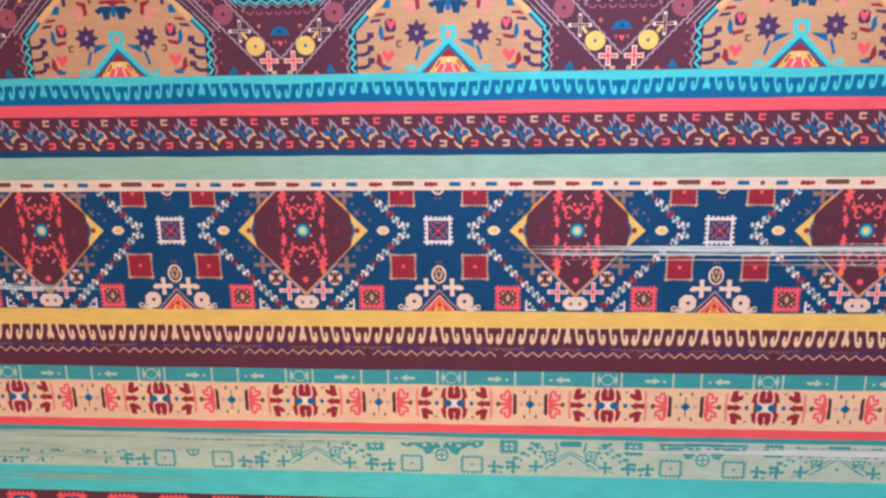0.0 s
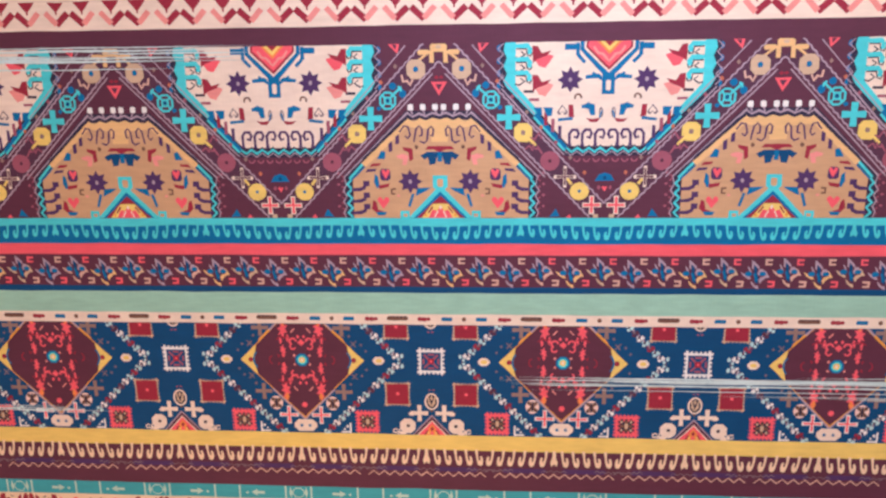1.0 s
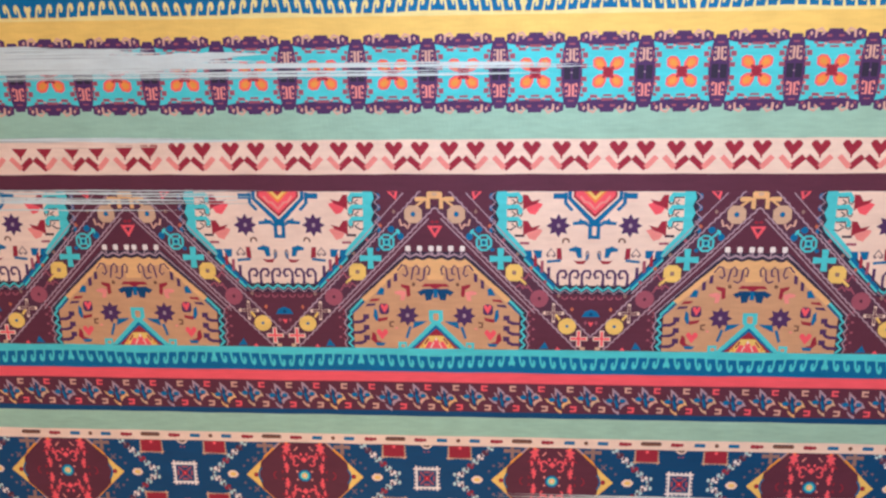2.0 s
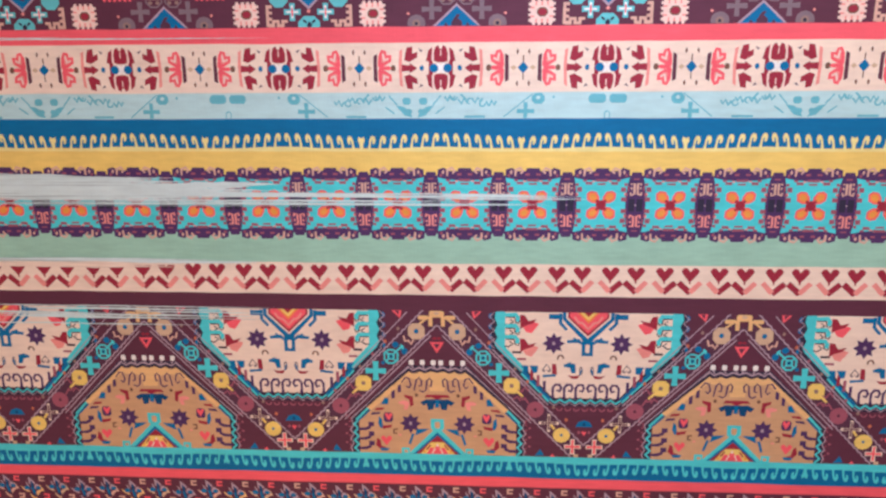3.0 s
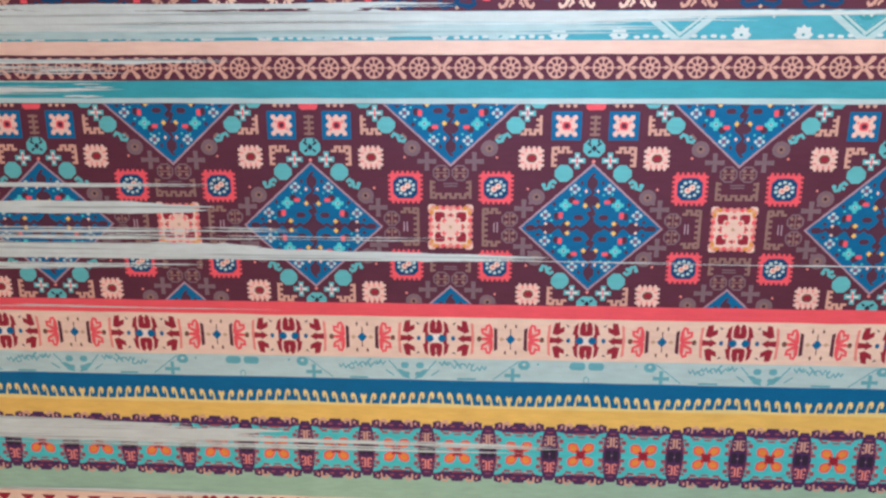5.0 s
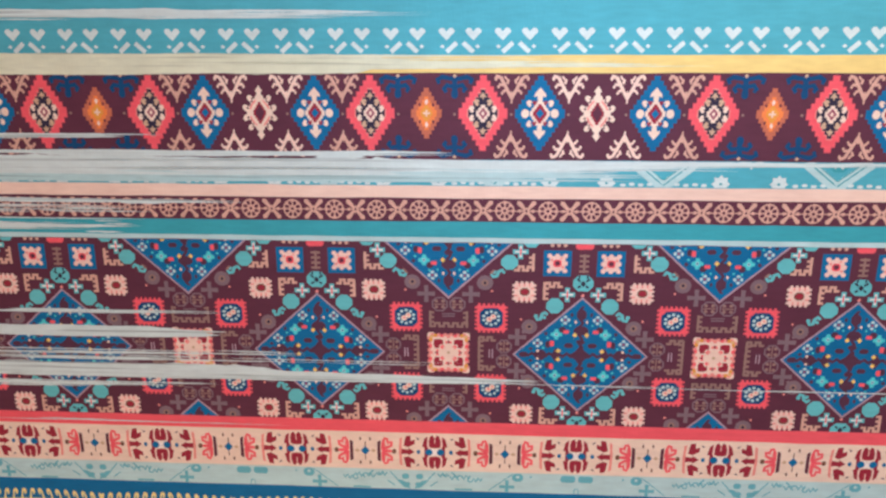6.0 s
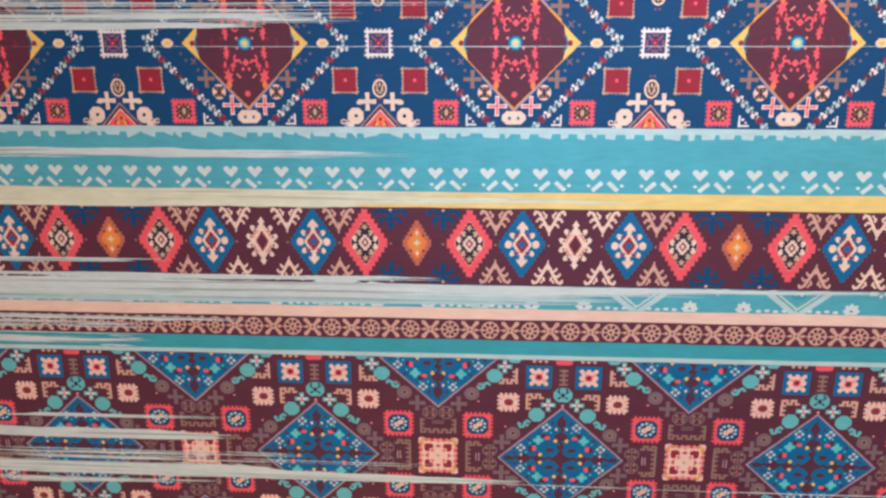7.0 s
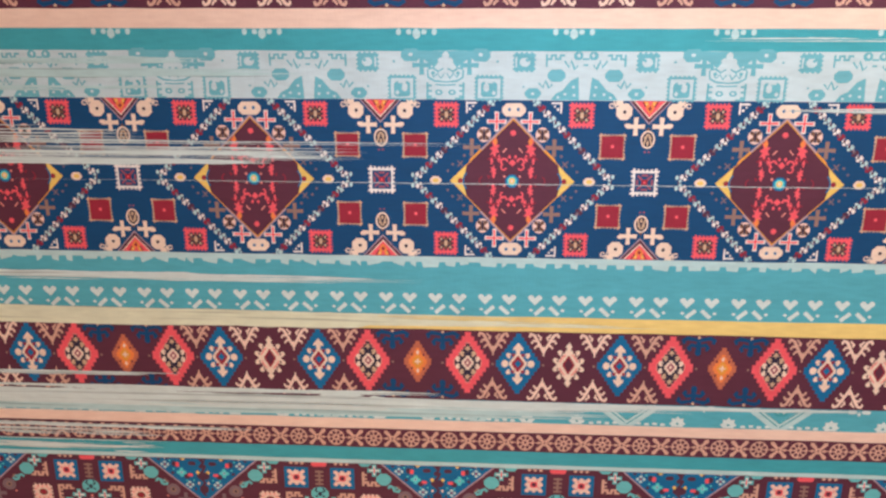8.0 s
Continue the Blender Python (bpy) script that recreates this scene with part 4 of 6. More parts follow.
    if cream_one:
        m.pair("royal", bar(-12.8, 0.4, -12.8, 5.6, 1.6), rect(-15.6, 2.0, 5.0, 2.4), bar(-12.6, 5.4, -9.8, 8.4, 1.4), [(-9.6, 13.6), (-4.0, 12.8), (-2.6, 14.4), (-9.0, 14.8)])
        m.add("royal", [(-11.8, 0), (11.8, 0), (11.8, 3.4), (2.6, 13.2), (2.6, 21.2), (-2.6, 21.2), (-2.6, 13.2), (-11.8, 3.4)]).add(ground, octagon(0, 17.6, 2.0, 4.2, 0.5)).pair("royal", stroke(1.2, (-9.4, 14.4), (-3.0, 14.0)), stroke(1.0, (-6.6, 12.4), (-2.4, 15.4)))
        m.add(ground, [(-10.2, 0), (10.2, 0), (10.2, 2.8), (0, 12.6), (-10.2, 2.8)]).add("red", [(-9.4, 0), (9.4, 0), (9.4, 2.4), (0, 11.6), (-9.4, 2.4)])
        m.add("coral", [(-8.6, 0), (8.6, 0), (8.6, 2.0), (0, 10.2), (-8.6, 2.0)]).add("rose", stroke(0.9, (-6.4, 2.0), (-4.6, 4.6), (-2.6, 5.0), (0, 8.0), (2.6, 5.0), (4.6, 4.6), (6.4, 2.0)))
        m.add("orange", [(-5.0, 0), (5.0, 0), (0, 5.2)]).add("yellow", [(-3.8, 0), (-2.2, 0), (0, 2.2), (2.2, 0), (3.8, 0), (0, 3.9)]).add("red", [(-2.0, 0), (2.0, 0), (0, 1.9)])
        return m
    # the house
    top = "royal" if cream_one else "turquoise"
    m.pair("royal", [(-10.8, 9.6), (-6.2, 11.8), (-4.0, 13.4), (-10.0, 13.0)], bar(-13.6, 5.0, -11.8, 10.6, 1.2))
    m.pair(top, rect(-15.6, 1.4, 4.0, 3.4))
    m.add(top, [(-14.2, 0), (14.2, 0), (2.0, 12.6), (3.2, 13.4), (3.2, 18.6), (-3.2, 18.6), (-3.2, 13.4), (-2.0, 12.6)])
    m.add(ground, octagon(0, 15.4, 2.6, 3.4, 0.5)).pair(ground, rect(-15.4, 1.2, 1.8, 1.4))
    m.add("royal" if not cream_one else "cream", [(-11.6, 0), (11.6, 0), (0, 11.6)]).add("red", [(-10.4, 0), (10.4, 0), (0, 9.8)])
    m.add("yellow" if not cream_one else "coral", [(-8.4, 0), (8.4, 0), (3.4, 6.2), (0, 6.4), (-3.4, 6.2)])
    m.pair("red", bar(-5.4, 2.2, -3.4, 5.0, 0.7)).pair("gold", dia(-6.4, 1.4, 0.8, 1.1))
    m.add("coral" if not cream_one else "orange", [(-5.4, 0), (5.4, 0), (3.4, 3.6), (1.6, 3.0), (0, 5.6), (-1.6, 3.0), (-3.4, 3.6)]).add("cream" if not cream_one else "yellow", *both(bar(-2.6, 0.2, -1.2, 3.0, 0.6)), dia(0, 4.6, 0.7, 1.1))
    return m


def arch_dots():
    """Blue half moons, hearts and flame teeth on the ground at the foot of the cream arch."""
    m = Motif().add("royal", [(-4.2, 16.0), (4.2, 16.0), (2.6, 18.6), (0, 19.6), (-2.6, 18.6)]).add("navy", octagon(0, 17.4, 1.4, 1.4, 0.4)).add("coral", heart(0, 12.6, 2.2, 2.4))
    for i in range(7):
        m.add("dusty", arc(-12 + 4 * i, 25.6, 1.6, 0.7, 180, 360))
    m.add("yellow", bar(-2.2, 29.4, 0, 27.6, 0.8), bar(0, 27.6, 2.2, 29.4, 0.8))
    m.pair("royal", [(-23.2, 0.4), (-18.6, 0.6), (-20.4, 4.0)]).pair("coral", [(-16.0, 0), (-13.2, 0), (-14.6, 1.6)])
    for i in range(4):
        m.pair("dusty", arc(-27.0, 3.0 + 4.8 * i, 1.5, 0.6, 90, 270), dia(-25.8, 5.2 + 4.8 * i, 0.9, 0.7))
        m.pair("royal", octagon(-44.6, 71.2 - 5.0 * i, 2.8, 2.8, 0.8))
    return m.add("sand", *both(rect(-3.4, 0.8, 2.2, 1.5)))


tan_arch, cream_arch = arch("tan").mesh("arch_motif", lift=0.3), arch("cream", True).mesh("arch_motif", flip=True, lift=0.3)
ribbon_mesh = ribbon().mesh("ribbon_motif", 0, ARCH_H - 0.1, lift=1.0)
for k, x in columns(5.4, 140.4, -300, 300):
    place("arch_motif", tan_arch, BAND[67], x, 67.1, label="tan arch with purple stars and a turquoise house")
    place("arch_motif", cream_arch, BAND[67], x + 70.2, 140.5, label="cream hanging arch with purple stars and a red heart")
    place("ribbon_motif", ribbon_mesh, BAND[67], x, 67.1)



scatter("blossom_motif", arch_dots(), BAND[67], [(x + 70.2, 67.1) for k, x in columns(5.4, 140.4, -300, 300)], 0.1, ARCH_H)

# ---- heart borders ----
def sprig(f, leaf, other, bloom):
    m = Motif().add(bloom, heart(0, 2.7, 8.0, 6.8)).add(leaf, bar(f * -0.4, -5.6, f * 5.0, -0.8, 2.7)).add(other, bar(f * -0.2, -5.4, f * -4.8, -0.6, 2.4))
    return m.add(leaf, rect(0, -0.6, 0.8, 1.6))


right_sprig, left_sprig = sprig(1, "red", "rose", "red").mesh("heart_motif"), sprig(-1, "red", "rose", "red").mesh("heart_motif")
for k, x in columns(12.1, 24.15):
    place("heart_motif", right_sprig, BAND[148], x, 156.1)
    place("heart_motif", left_sprig, BAND[148], x + 11.4, 156.1)
pale = {f: Motif().add("worn", heart(0, 2.5, 7.2, 5.2), bar(f * 0.0, -4.9, f * 4.5, -1.0, 2.0), dia(f * -1.8, -2.6, 1.2, 0.9)).mesh("heart_motif") for f in (1, -1)}
for k, x in columns(-34.8, 24.4):
    place("heart_motif", pale[1], BAND[444], x, 450.4)
    place("heart_motif", pale[-1], BAND[444], x + 11.7, 450.4)


# ---- tiles with four-petalled flowers ----
def flower_tile():
    """A turquoise tile with drawn-in sides, a four-petalled flower and a purple crown above and below."""
    m = Motif()
    for v in (1, -1):
        m.add("purple", [(-12.2, v * 12), (-12.0, v * 15.6), (-9.0, v * 16.6), (-7.6, v * 15.2), (-3.2, v * 15.0), (-2.6, v * 16.4), (2.6, v * 16.4), (3.2, v * 15.0), (7.6, v * 15.2), (9.0, v * 16.6), (12.0, v * 15.6), (12.2, v * 12)])
        m.pair("fawn", stroke(0.9, (-7.8, v * 12.8), (-7.6, v * 15.6), (-5.6, v * 16.4), (-4.4, v * 15.0), (-5.6, v * 14.0)), dia(-9.6, v * 14.6, 0.7, 1.0)).pair("dusty", rect(-2.4, v * 13.6, 2.0, 0.9), rect(-10.6, v * 13.2, 1.0, 1.2))
    m.add("turquoise", [(-12.0, 12.2), (-7.0, 11.2), (0, 10.8), (7.0, 11.2), (12.0, 12.2), (11.0, 7.0), (10.6, 0), (11.0, -7.0), (12.0, -12.2), (7.0, -11.2), (0, -10.8), (-7.0, -11.2), (-12.0, -12.2), (-11.0, -7.0), (-10.6, 0), (-11.0, 7.0)])
    for v in (1, -1):
        m.add("dusty", rect(0, v * 11.0, 5.0, 1.2), rect(0, v * 9.4, 3.6, 0.8), *both(rect(-5.6, v * 9.8, 3.0, 1.3)), *both(rect(-7.4, v * 11.0, 1.6, 1.0)))
        m.pair("dusty", rect(-10.0, v * 2.6, 2.4, 1.9), rect(-9.6, v * 7.0, 2.2, 2.1), rect(-10.8, v * 4.8, 1.4, 1.6), rect(-10.6, v * 9.2, 1.4, 1.2))
        m.pair("rose", rect(-3.6, v * 10.6, 1.2, 0.7), rect(-10.4, v * 5.0, 0.8, 0.8))
        petal = ((-0.5, 0.7), (-0.8, 3.8), (-2.2, 6.0), (-4.8, 6.4), (-6.4, 5.2), (-6.2, 2.4), (-3.8, 0.9))
        for colour, k in (("coral", 1.0), ("orange", 0.74), ("gold", 0.4)):
            m.pair(colour, [(-3.7 + k * (a + 3.7), v * (3.7 + k * (b - 3.7))) for a, b in petal])
    return m.pair("red", bar(0, 0, -2.2, 2.2, 1.1), bar(0, 0, -2.2, -2.2, 1.1)).add("red", rect(0, 0, 1.7, 4.4), rect(0, 0, 4.4, 1.5))


def tile_link():
    m = Motif().add("purple", rect(0, 0, 8.0, 26.4), octagon(0, 13.4, 4.6, 2.4, 0.5), octagon(0, -13.4, 4.6, 2.4, 0.5))
    for v in (1, -1):
        m.pair("fawn" if v > 0 else "rose", stroke(0.8, (-2.4, v * 9.4), (-0.7, v * 9.6), (-0.7, v * 5.0), (-2.2, v * 4.6), (-2.4, v * 5.8)), dia(-2.0, v * 7.6, 0.6, 0.7))
        m.add("dusty", *both(rect(-3.3, v * 7.4, 0.7, 2.2)), rect(0, v * 11.6, 2.6, 0.6))
    return m.add("ink", rect(0, 0, 6.2, 5.6)).add("purple", rect(0, 0, 0.8, 5.6)).add("line", dia(0, 0, 0.5, 0.5))


tile_mesh, link_mesh = flower_tile().mesh("tile_motif", lift=0.4), tile_link().mesh("link_motif")
for k, x in columns(18.4, 30.2):
    place("tile_motif", tile_mesh, BAND[177], x, 190.7)
    place("link_motif", link_mesh, BAND[177], x + 15.1, 190.7)


# ---- the medallion stripe ----
def blue_medallion():
    m = Motif().add("line", dia(0, 0, 32.4, 29.6)).add("royal", dia(0, 0, 31.2, 28.4))
    m.add("dusk", zigzag(0, -25, 0, 25, 12, 1.6, 1.6), zigzag(-25, 0, 25, 0, 12, 1.6, 1.6), star(0, 0, 5.2, 0.6, 4))
    for sx in (1, -1):
        m.add("dusk", octagon(sx * 19.0, 0, 5.6, 5.2, 1.6), octagon(sx * 27.0, 0, 4.6, 2.6, 1.0), dia(sx * 11.6, 0, 2.4, 3.8))
        m.add("dusk", octagon(0, sx * 12.6, 7.0, 4.4, 1.6), octagon(0, sx * 20.6, 4.6, 5.4, 1.4), octagon(0, sx * 6.8, 4.0, 2.2, 0.8))
        for sy in (1, -1):
            m.add("dusk", octagon(sx * 5.6, sy * 5.0, 4.2, 2.4, 0.9), octagon(sx * 8.8, sy * 13.0, 3.0, 3.0, 0.8), octagon(sx * 15.4, sy * 5.4, 2.4, 3.4, 0.8))
            m.add("turquoise", plus(sx * 11.6, sy * 10.6, 2.7, 1.8), octagon(sx * 11.6, sy * 10.6, 3.6, 3.6, 0.9)).add("mist", octagon(sx * 11.6, sy * 10.6, 1.5, 1.5, 0.4)).add("royal", rect(sx * 11.6, sy * 10.6, 0.8, 0.8))
            m.add("coral", octagon(sx * 13.6, sy * 5.9, 2.0, 2.8, 0.4), octagon(sx * 7.0, sy * 12.0, 2.8, 1.7, 0.4))
            m.add("yellow", dia(sx * 10.4, sy * 2.2, 1.3, 1.2), dia(sx * 2.8, sy * 10.4, 1.2, 1.3))
            for fx, fy in ((sx * 20.4, sy * 6.0), (sx * 7.6, sy * 18.0)):
                m.add("mist", *[octagon(fx + a, fy + b, 1.7, 1.7, 0.5) for a, b in ((0, 1.4), (0, -1.4), (1.5, 0), (-1.5, 0))]).add("royal", octagon(fx, fy, 2.0, 1.9, 0.5)).add("dusty", octagon(fx, fy, 1.2, 1.2, 0.3))
            m.add("turquoise", dia(sx * 15.8, sy * 8.8, 0.8, 0.6), dia(sx * 9.0, sy * 15.6, 0.6, 0.8), dia(sx * 17.6, sy * 3.6, 0.7, 0.7), dia(sx * 5.2, sy * 15.2, 0.6, 0.7)).add("dusk", dia(sx * 23.6, sy * 3.0, 1.2, 0.8), dia(sx * 4.6, sy * 20.6, 0.8, 1.2), dia(sx * 16.6, sy * 11.0, 1.0, 1.0))
            m.add("cream", dia(sx * 2.6, sy * 17.0, 0.7, 1.0), dia(sx * 20.2, sy * 2.0, 0.8, 0.8))
    return m


# Both guards' turquoise is dulled: the light's falloff put into the ink colour.
def medallion_guards():
    m = Motif()
    for v in (1, -1):
        m.add("dim_turquoise", octagon(0, v * 36.2, 9.4, 7.8, 2.4)).add("ink", dia(0, v * 36.0, 1.3, 1.6), *both(bar(-3.0, v * 38.4, -1.2, v * 37.0, 0.9)), *both(bar(-2.6, v * 34.0, -1.2, v * 35.0, 0.9)), *both(rect(-1.9, v * 39.2, 0.8, 1.6)))
        m.pair("dim_turquoise", plus(-7.2, v * 30.6, 3.6, 2.4)).pair("white", plus(-7.2, v * 30.6, 2.6, 0.9)).pair("coral", rect(-7.2, v * 30.6, 0.7, 3.2))
        m.pair("dim_turquoise", octagon(-12.9, v * 24.9, 8.0, 7.6, 2.4))
        m.pair("dim_turquoise", stroke(1.3, (-21.8, v * 19.6), (-21.0, v * 17.8), (-19.4, v * 18.2), (-18.8, v * 20.6), (-17.4, v * 21.6), (-16.0, v * 20.4)), octagon(-21.6, v * 19.6, 1.9, 1.7, 0.5), octagon(-17.6, v * 19.0, 1.6, 1.6, 0.4))
        m.pair("grey", oval(-24.6, v * 14.2, 3.8, 3.7, 12)).pair("taupe", octagon(-24.6, v * 14.2, 3.4, 3.2, 1.0)).pair("ink", octagon(-24.6, v * 14.2, 1.4, 1.4, 0.4))
        m.pair("grey", plus(-30.2, v * 8.8, 4.3, 2.3), octagon(-27.4, v * 11.4, 1.6, 1.4, 0.4))
        m.add("rose", dia(0, v * 30.2, 0.9, 0.9)).pair("rose", dia(-28.6, v * 17.8, 0.7, 0.7))
        m.pair("fawn", rect(-18.0, v * 32.2, 1.3, 8.8), *[rect(-16.8, v * (28.4 + 2.5 * i), 1.6, 1.2) for i in range(4)], *crenel(1.2, -17.6, -9.4, v * 36.2, 2, v * -1.8))
        m.pair("royal", rect(-12.4, v * 45.8, 13.0, 12.6)).pair("blush", octagon(-12.4, v * 45.8, 7.2, 7.2, 0.8), *[octagon(-12.4 + a, v * 45.8 + b, 2.1, 2.1, 0.5) for a in (-3.6, 0, 3.6) for b in (-3.6, 0, 3.6)]).pair("rose", dia(-15.0, v * 47.4, 0.8, 0.8), dia(-9.8, v * 44.0, 0.8, 0.8), dia(-10.6, v * 48.4, 0.7, 0.7)).pair("coral", octagon(-12.4, v * 45.8, 3.8, 3.6, 0.8)).pair("maroon", octagon(-12.4, v * 45.8, 2.2, 2.2, 0.6))
        m.pair("fawn", rect(-23.6, v * 46.0, 1.3, 8.6), *[rect(-24.8, v * (43.6 + 2.4 * i), 1.6, 1.1) for i in range(3)], *crenel(1.2, -32.4, -24.0, v * 42.2, 2, v * 1.8))
        m.add("taupe", rect(0, v * 45.8, 1.0, 9.0), *[rect(0, v * (42.0 + 2.5 * i), 4.4, 1.1) for i in range(4)])
        m.add("coral", octagon(0, v * 54.6, 8.4, 4.0, 1.0)).pair("fawn", *[octagon(-9.0 - 3.0 * i, v * 54.8, 1.8, 2.2, 0.5) for i in range(3)])
        m.pair("grey", octagon(-36.4, v * 3.8, 7.4, 7.0, 2.2)).pair("maroon", octagon(-36.4, v * 3.8, 6.0, 5.6, 1.8)).pair("taupe", *[octagon(-36.4 + a, v * (3.8 + b), 1.7, 1.5, 0.5) for a, b in ((-1.6, 1.4), (1.5, 1.6), (-1.5, -1.4), (1.6, -1.3))], stroke(0.6, (-36.4, v * 1.2), (-36.4, v * 6.6)))
    # brackets at the sides
    m.pair("line", rect(-42.0, 0, 0.6, 4.6), rect(-43.4, 0, 0.6, 4.6))
    for v in (1, -1):
        m.pair("taupe", *crenel(1.2, -48.4, -40.4, v * 8.4, 2, v * -1.6), *[rect(-47.2, v * (1.4 + 2.5 * i), 1.8, 1.2) for i in range(3)])
    m.pair("taupe", rect(-48.4, 0, 1.2, 17.4))
    # grey wreath and bracket beyond the upper and lower tips
    return m


def half_guards(v):
    """Charms along the edge of a half-seen medallion, on its side v."""
    m = Motif()
    m.pair("dim_turquoise", octagon(-38.6, 0, 8.0, 7.8, 2.2), plus(-33.6, v * 6.0, 3.6, 2.4)).pair("white", plus(-33.6, v * 6.0, 2.6, 0.9)).pair("coral", rect(-33.6, v * 6.0, 0.7, 3.2))
    m.pair("dim_turquoise", octagon(-28.6, v * 11.2, 8.0, 7.2, 2.4), stroke(1.3, (-26.4, v * 16.6), (-25.2, v * 15.0), (-23.6, v * 15.8), (-22.8, v * 18.0), (-21.0, v * 18.4), (-20.0, v * 17.0)), octagon(-21.6, v * 16.0, 1.7, 1.6, 0.4))
    m.pair("grey", oval(-17.2, v * 21.4, 3.9, 3.7, 12)).pair("taupe", octagon(-17.2, v * 21.4, 3.4, 3.2, 1.0)).pair("ink", octagon(-17.2, v * 21.4, 1.4, 1.4, 0.4))
    return m.pair("taupe", bar(-21.6, v * 15.0, -19.6, v * 17.0, 1.0)).pair("rose", dia(-20.6, v * 25.4, 0.7, 0.7))


def tip_wreath():
    """The grey wreath and stepped bracket under a tip of a medallion; y from the tip, downwards positive."""
    m = Motif()
    for s in (1, -1):
        m.add("grey", octagon(s * 4.2, -2.8, 7.6, 7.2, 2.2)).add("maroon", octagon(s * 4.2, -2.8, 6.2, 5.8, 1.8)).add("taupe", *[octagon(s * (4.2 + a), -2.8 + b, 1.7, 1.5, 0.5) for a, b in ((-1.6, 1.5), (1.6, 1.5), (-1.6, -1.4), (1.6, -1.4))], stroke(0.6, (s * 1.4, -2.8), (s * 7.0, -2.8)))
        m.add("taupe", rect(s * 8.8, -10.4, 1.2, 8.4), *[rect(s * 7.7, -7.0 - 2.4 * i, 1.6, 1.1) for i in range(3)])
        m.add("grey", plus(s * 10.6, 2.4, 4.2, 2.2))
    return m.add("taupe", *crenel(1.1, -8.8, 8.8, -14.0, 4, 1.6)).add("grey", rect(0, -7.6, 6.4, 0.6), rect(0, -8.8, 6.0, 0.6))


def cream_rosette():
    m = Motif().add("peach", *[octagon(a, b, 3.8, 4.2, 0.8) for a in (-8.4, 8.4) for b in (-8.4, 8.4)]).add("rose", toothed(0, 0, 18.4, 18.2, 6, 0.9)).add("peach", toothed(0, 0, 16.4, 16.2, 6, 0.5)).add("honey", *[octagon(a, b, 1.8, 1.8, 0.5) for a in (-8.2, 8.2) for b in (-8.2, 8.2)])
    for sx in (1, -1):
        for sy in (1, -1):
            m.add("red", [(sx * 2.6, sy * 4.2), (sx * 2.6, sy * 6.4), (sx * 4.0, sy * 7.0), (sx * 7.0, sy * 6.8), (sx * 7.2, sy * 3.8), (sx * 6.4, sy * 2.4), (sx * 4.4, sy * 2.4), (sx * 4.6, sy * 3.6), (sx * 3.8, sy * 4.4)])
            m.add("coral", rect(sx * 3.4, sy * 8.8, 1.6, 1.6), rect(sx * 8.8, sy * 3.4, 1.6, 1.6), dia(sx * 5.4, sy * 1.0, 0.8, 0.7), dia(sx * 1.0, sy * 5.4, 0.7, 0.8))
            m.add("gold", octagon(sx * 8.6, sy * 6.6, 1.7, 1.7, 0.4), octagon(sx * 6.4, sy * 8.8, 1.7, 1.7, 0.4))
    m.add("red", rect(0, 5.6, 0.8, 1.8), rect(0, -5.6, 0.8, 1.8), rect(5.8, 0, 1.8, 0.8), rect(-5.8, 0, 1.8, 0.8)).add("rose", rect(0, 8.6, 1.6, 2.0), rect(0, -8.6, 1.6, 2.0), rect(8.6, 0, 2.0, 1.6), rect(-8.6, 0, 2.0, 1.6))
    m.add("coral", *[dia(a * 2.9, c * 2.9, 1.2, 1.2) for a in (1, -1) for c in (1, -1)]).add("peach", star(0, 0, 4.6, 0.42, 8))
    return m.add("sand", octagon(0, 0, 1.6, 1.6, 0.4))


def red_square():
    m = Motif().add("coral", toothed(0, 0, 13.6, 12.8, 6, 1.0)).add("navy", octagon(0, 0, 11.0, 10.0, 2.2))
    for i in range(10):
        a = math.tau * (i + 0.5) / 10
        m.add("mist", octagon(3.7 * math.cos(a), 3.3 * math.sin(a), 1.5, 1.4, 0.4))
    return m.add("cream", octagon(-1.0, -0.7, 2.8, 2.6, 0.8), octagon(1.0, 0.7, 2.8, 2.6, 0.8)).add("rose", dia(-0.8, -0.5, 0.9, 0.9), dia(1.0, 0.9, 0.7, 0.7))


def cream_square():
    m = Motif().add("blush", toothed(0, 0, 9.4, 8.6, 4, 0.9))
    m.add("rose", *[rect(a, b, 0.7, 1.8) for a in (-2.4, 0, 2.4) for b in (-3.6, 3.6)], *[rect(a, b, 1.8, 0.7) for a in (-4.0, 4.0) for b in (-1.8, 1.8)])
    return m.add("brown", octagon(0.2, 0, 4.6, 3.8, 1.2)).add("red", octagon(0.2, 0, 3.4, 2.6, 0.9))


C_Y, C_X, C_P, HALF = 304.4, 15.0, 126.4, 57.2
lo, hi = 267.5 - C_Y, 359.5 - C_Y
GUARDS = {0.0: medallion_guards(), HALF: half_guards(-1), -HALF: half_guards(1)}
med = {dy: blue_medallion().mesh("medallion_motif", lo - dy, hi - dy, lift=0.7) for dy in (0.0, HALF, -HALF)}
for dy, guards in GUARDS.items():
    scatter("charm_motif", guards, BAND[267], [(x + (C_P / 2 if dy == 0 else 0), C_Y + dy) for k, x in columns(C_X, C_P, -330, 330)], lo - dy, hi - dy)
rosette, redsq, creamsq = cream_rosette().mesh("rosette_motif"), red_square().mesh("square_motif"), cream_square().mesh("square_motif")
wreath_down, wreath_up = tip_wreath().mesh("wreath_motif"), tip_wreath().mesh("wreath_motif", flip=True)
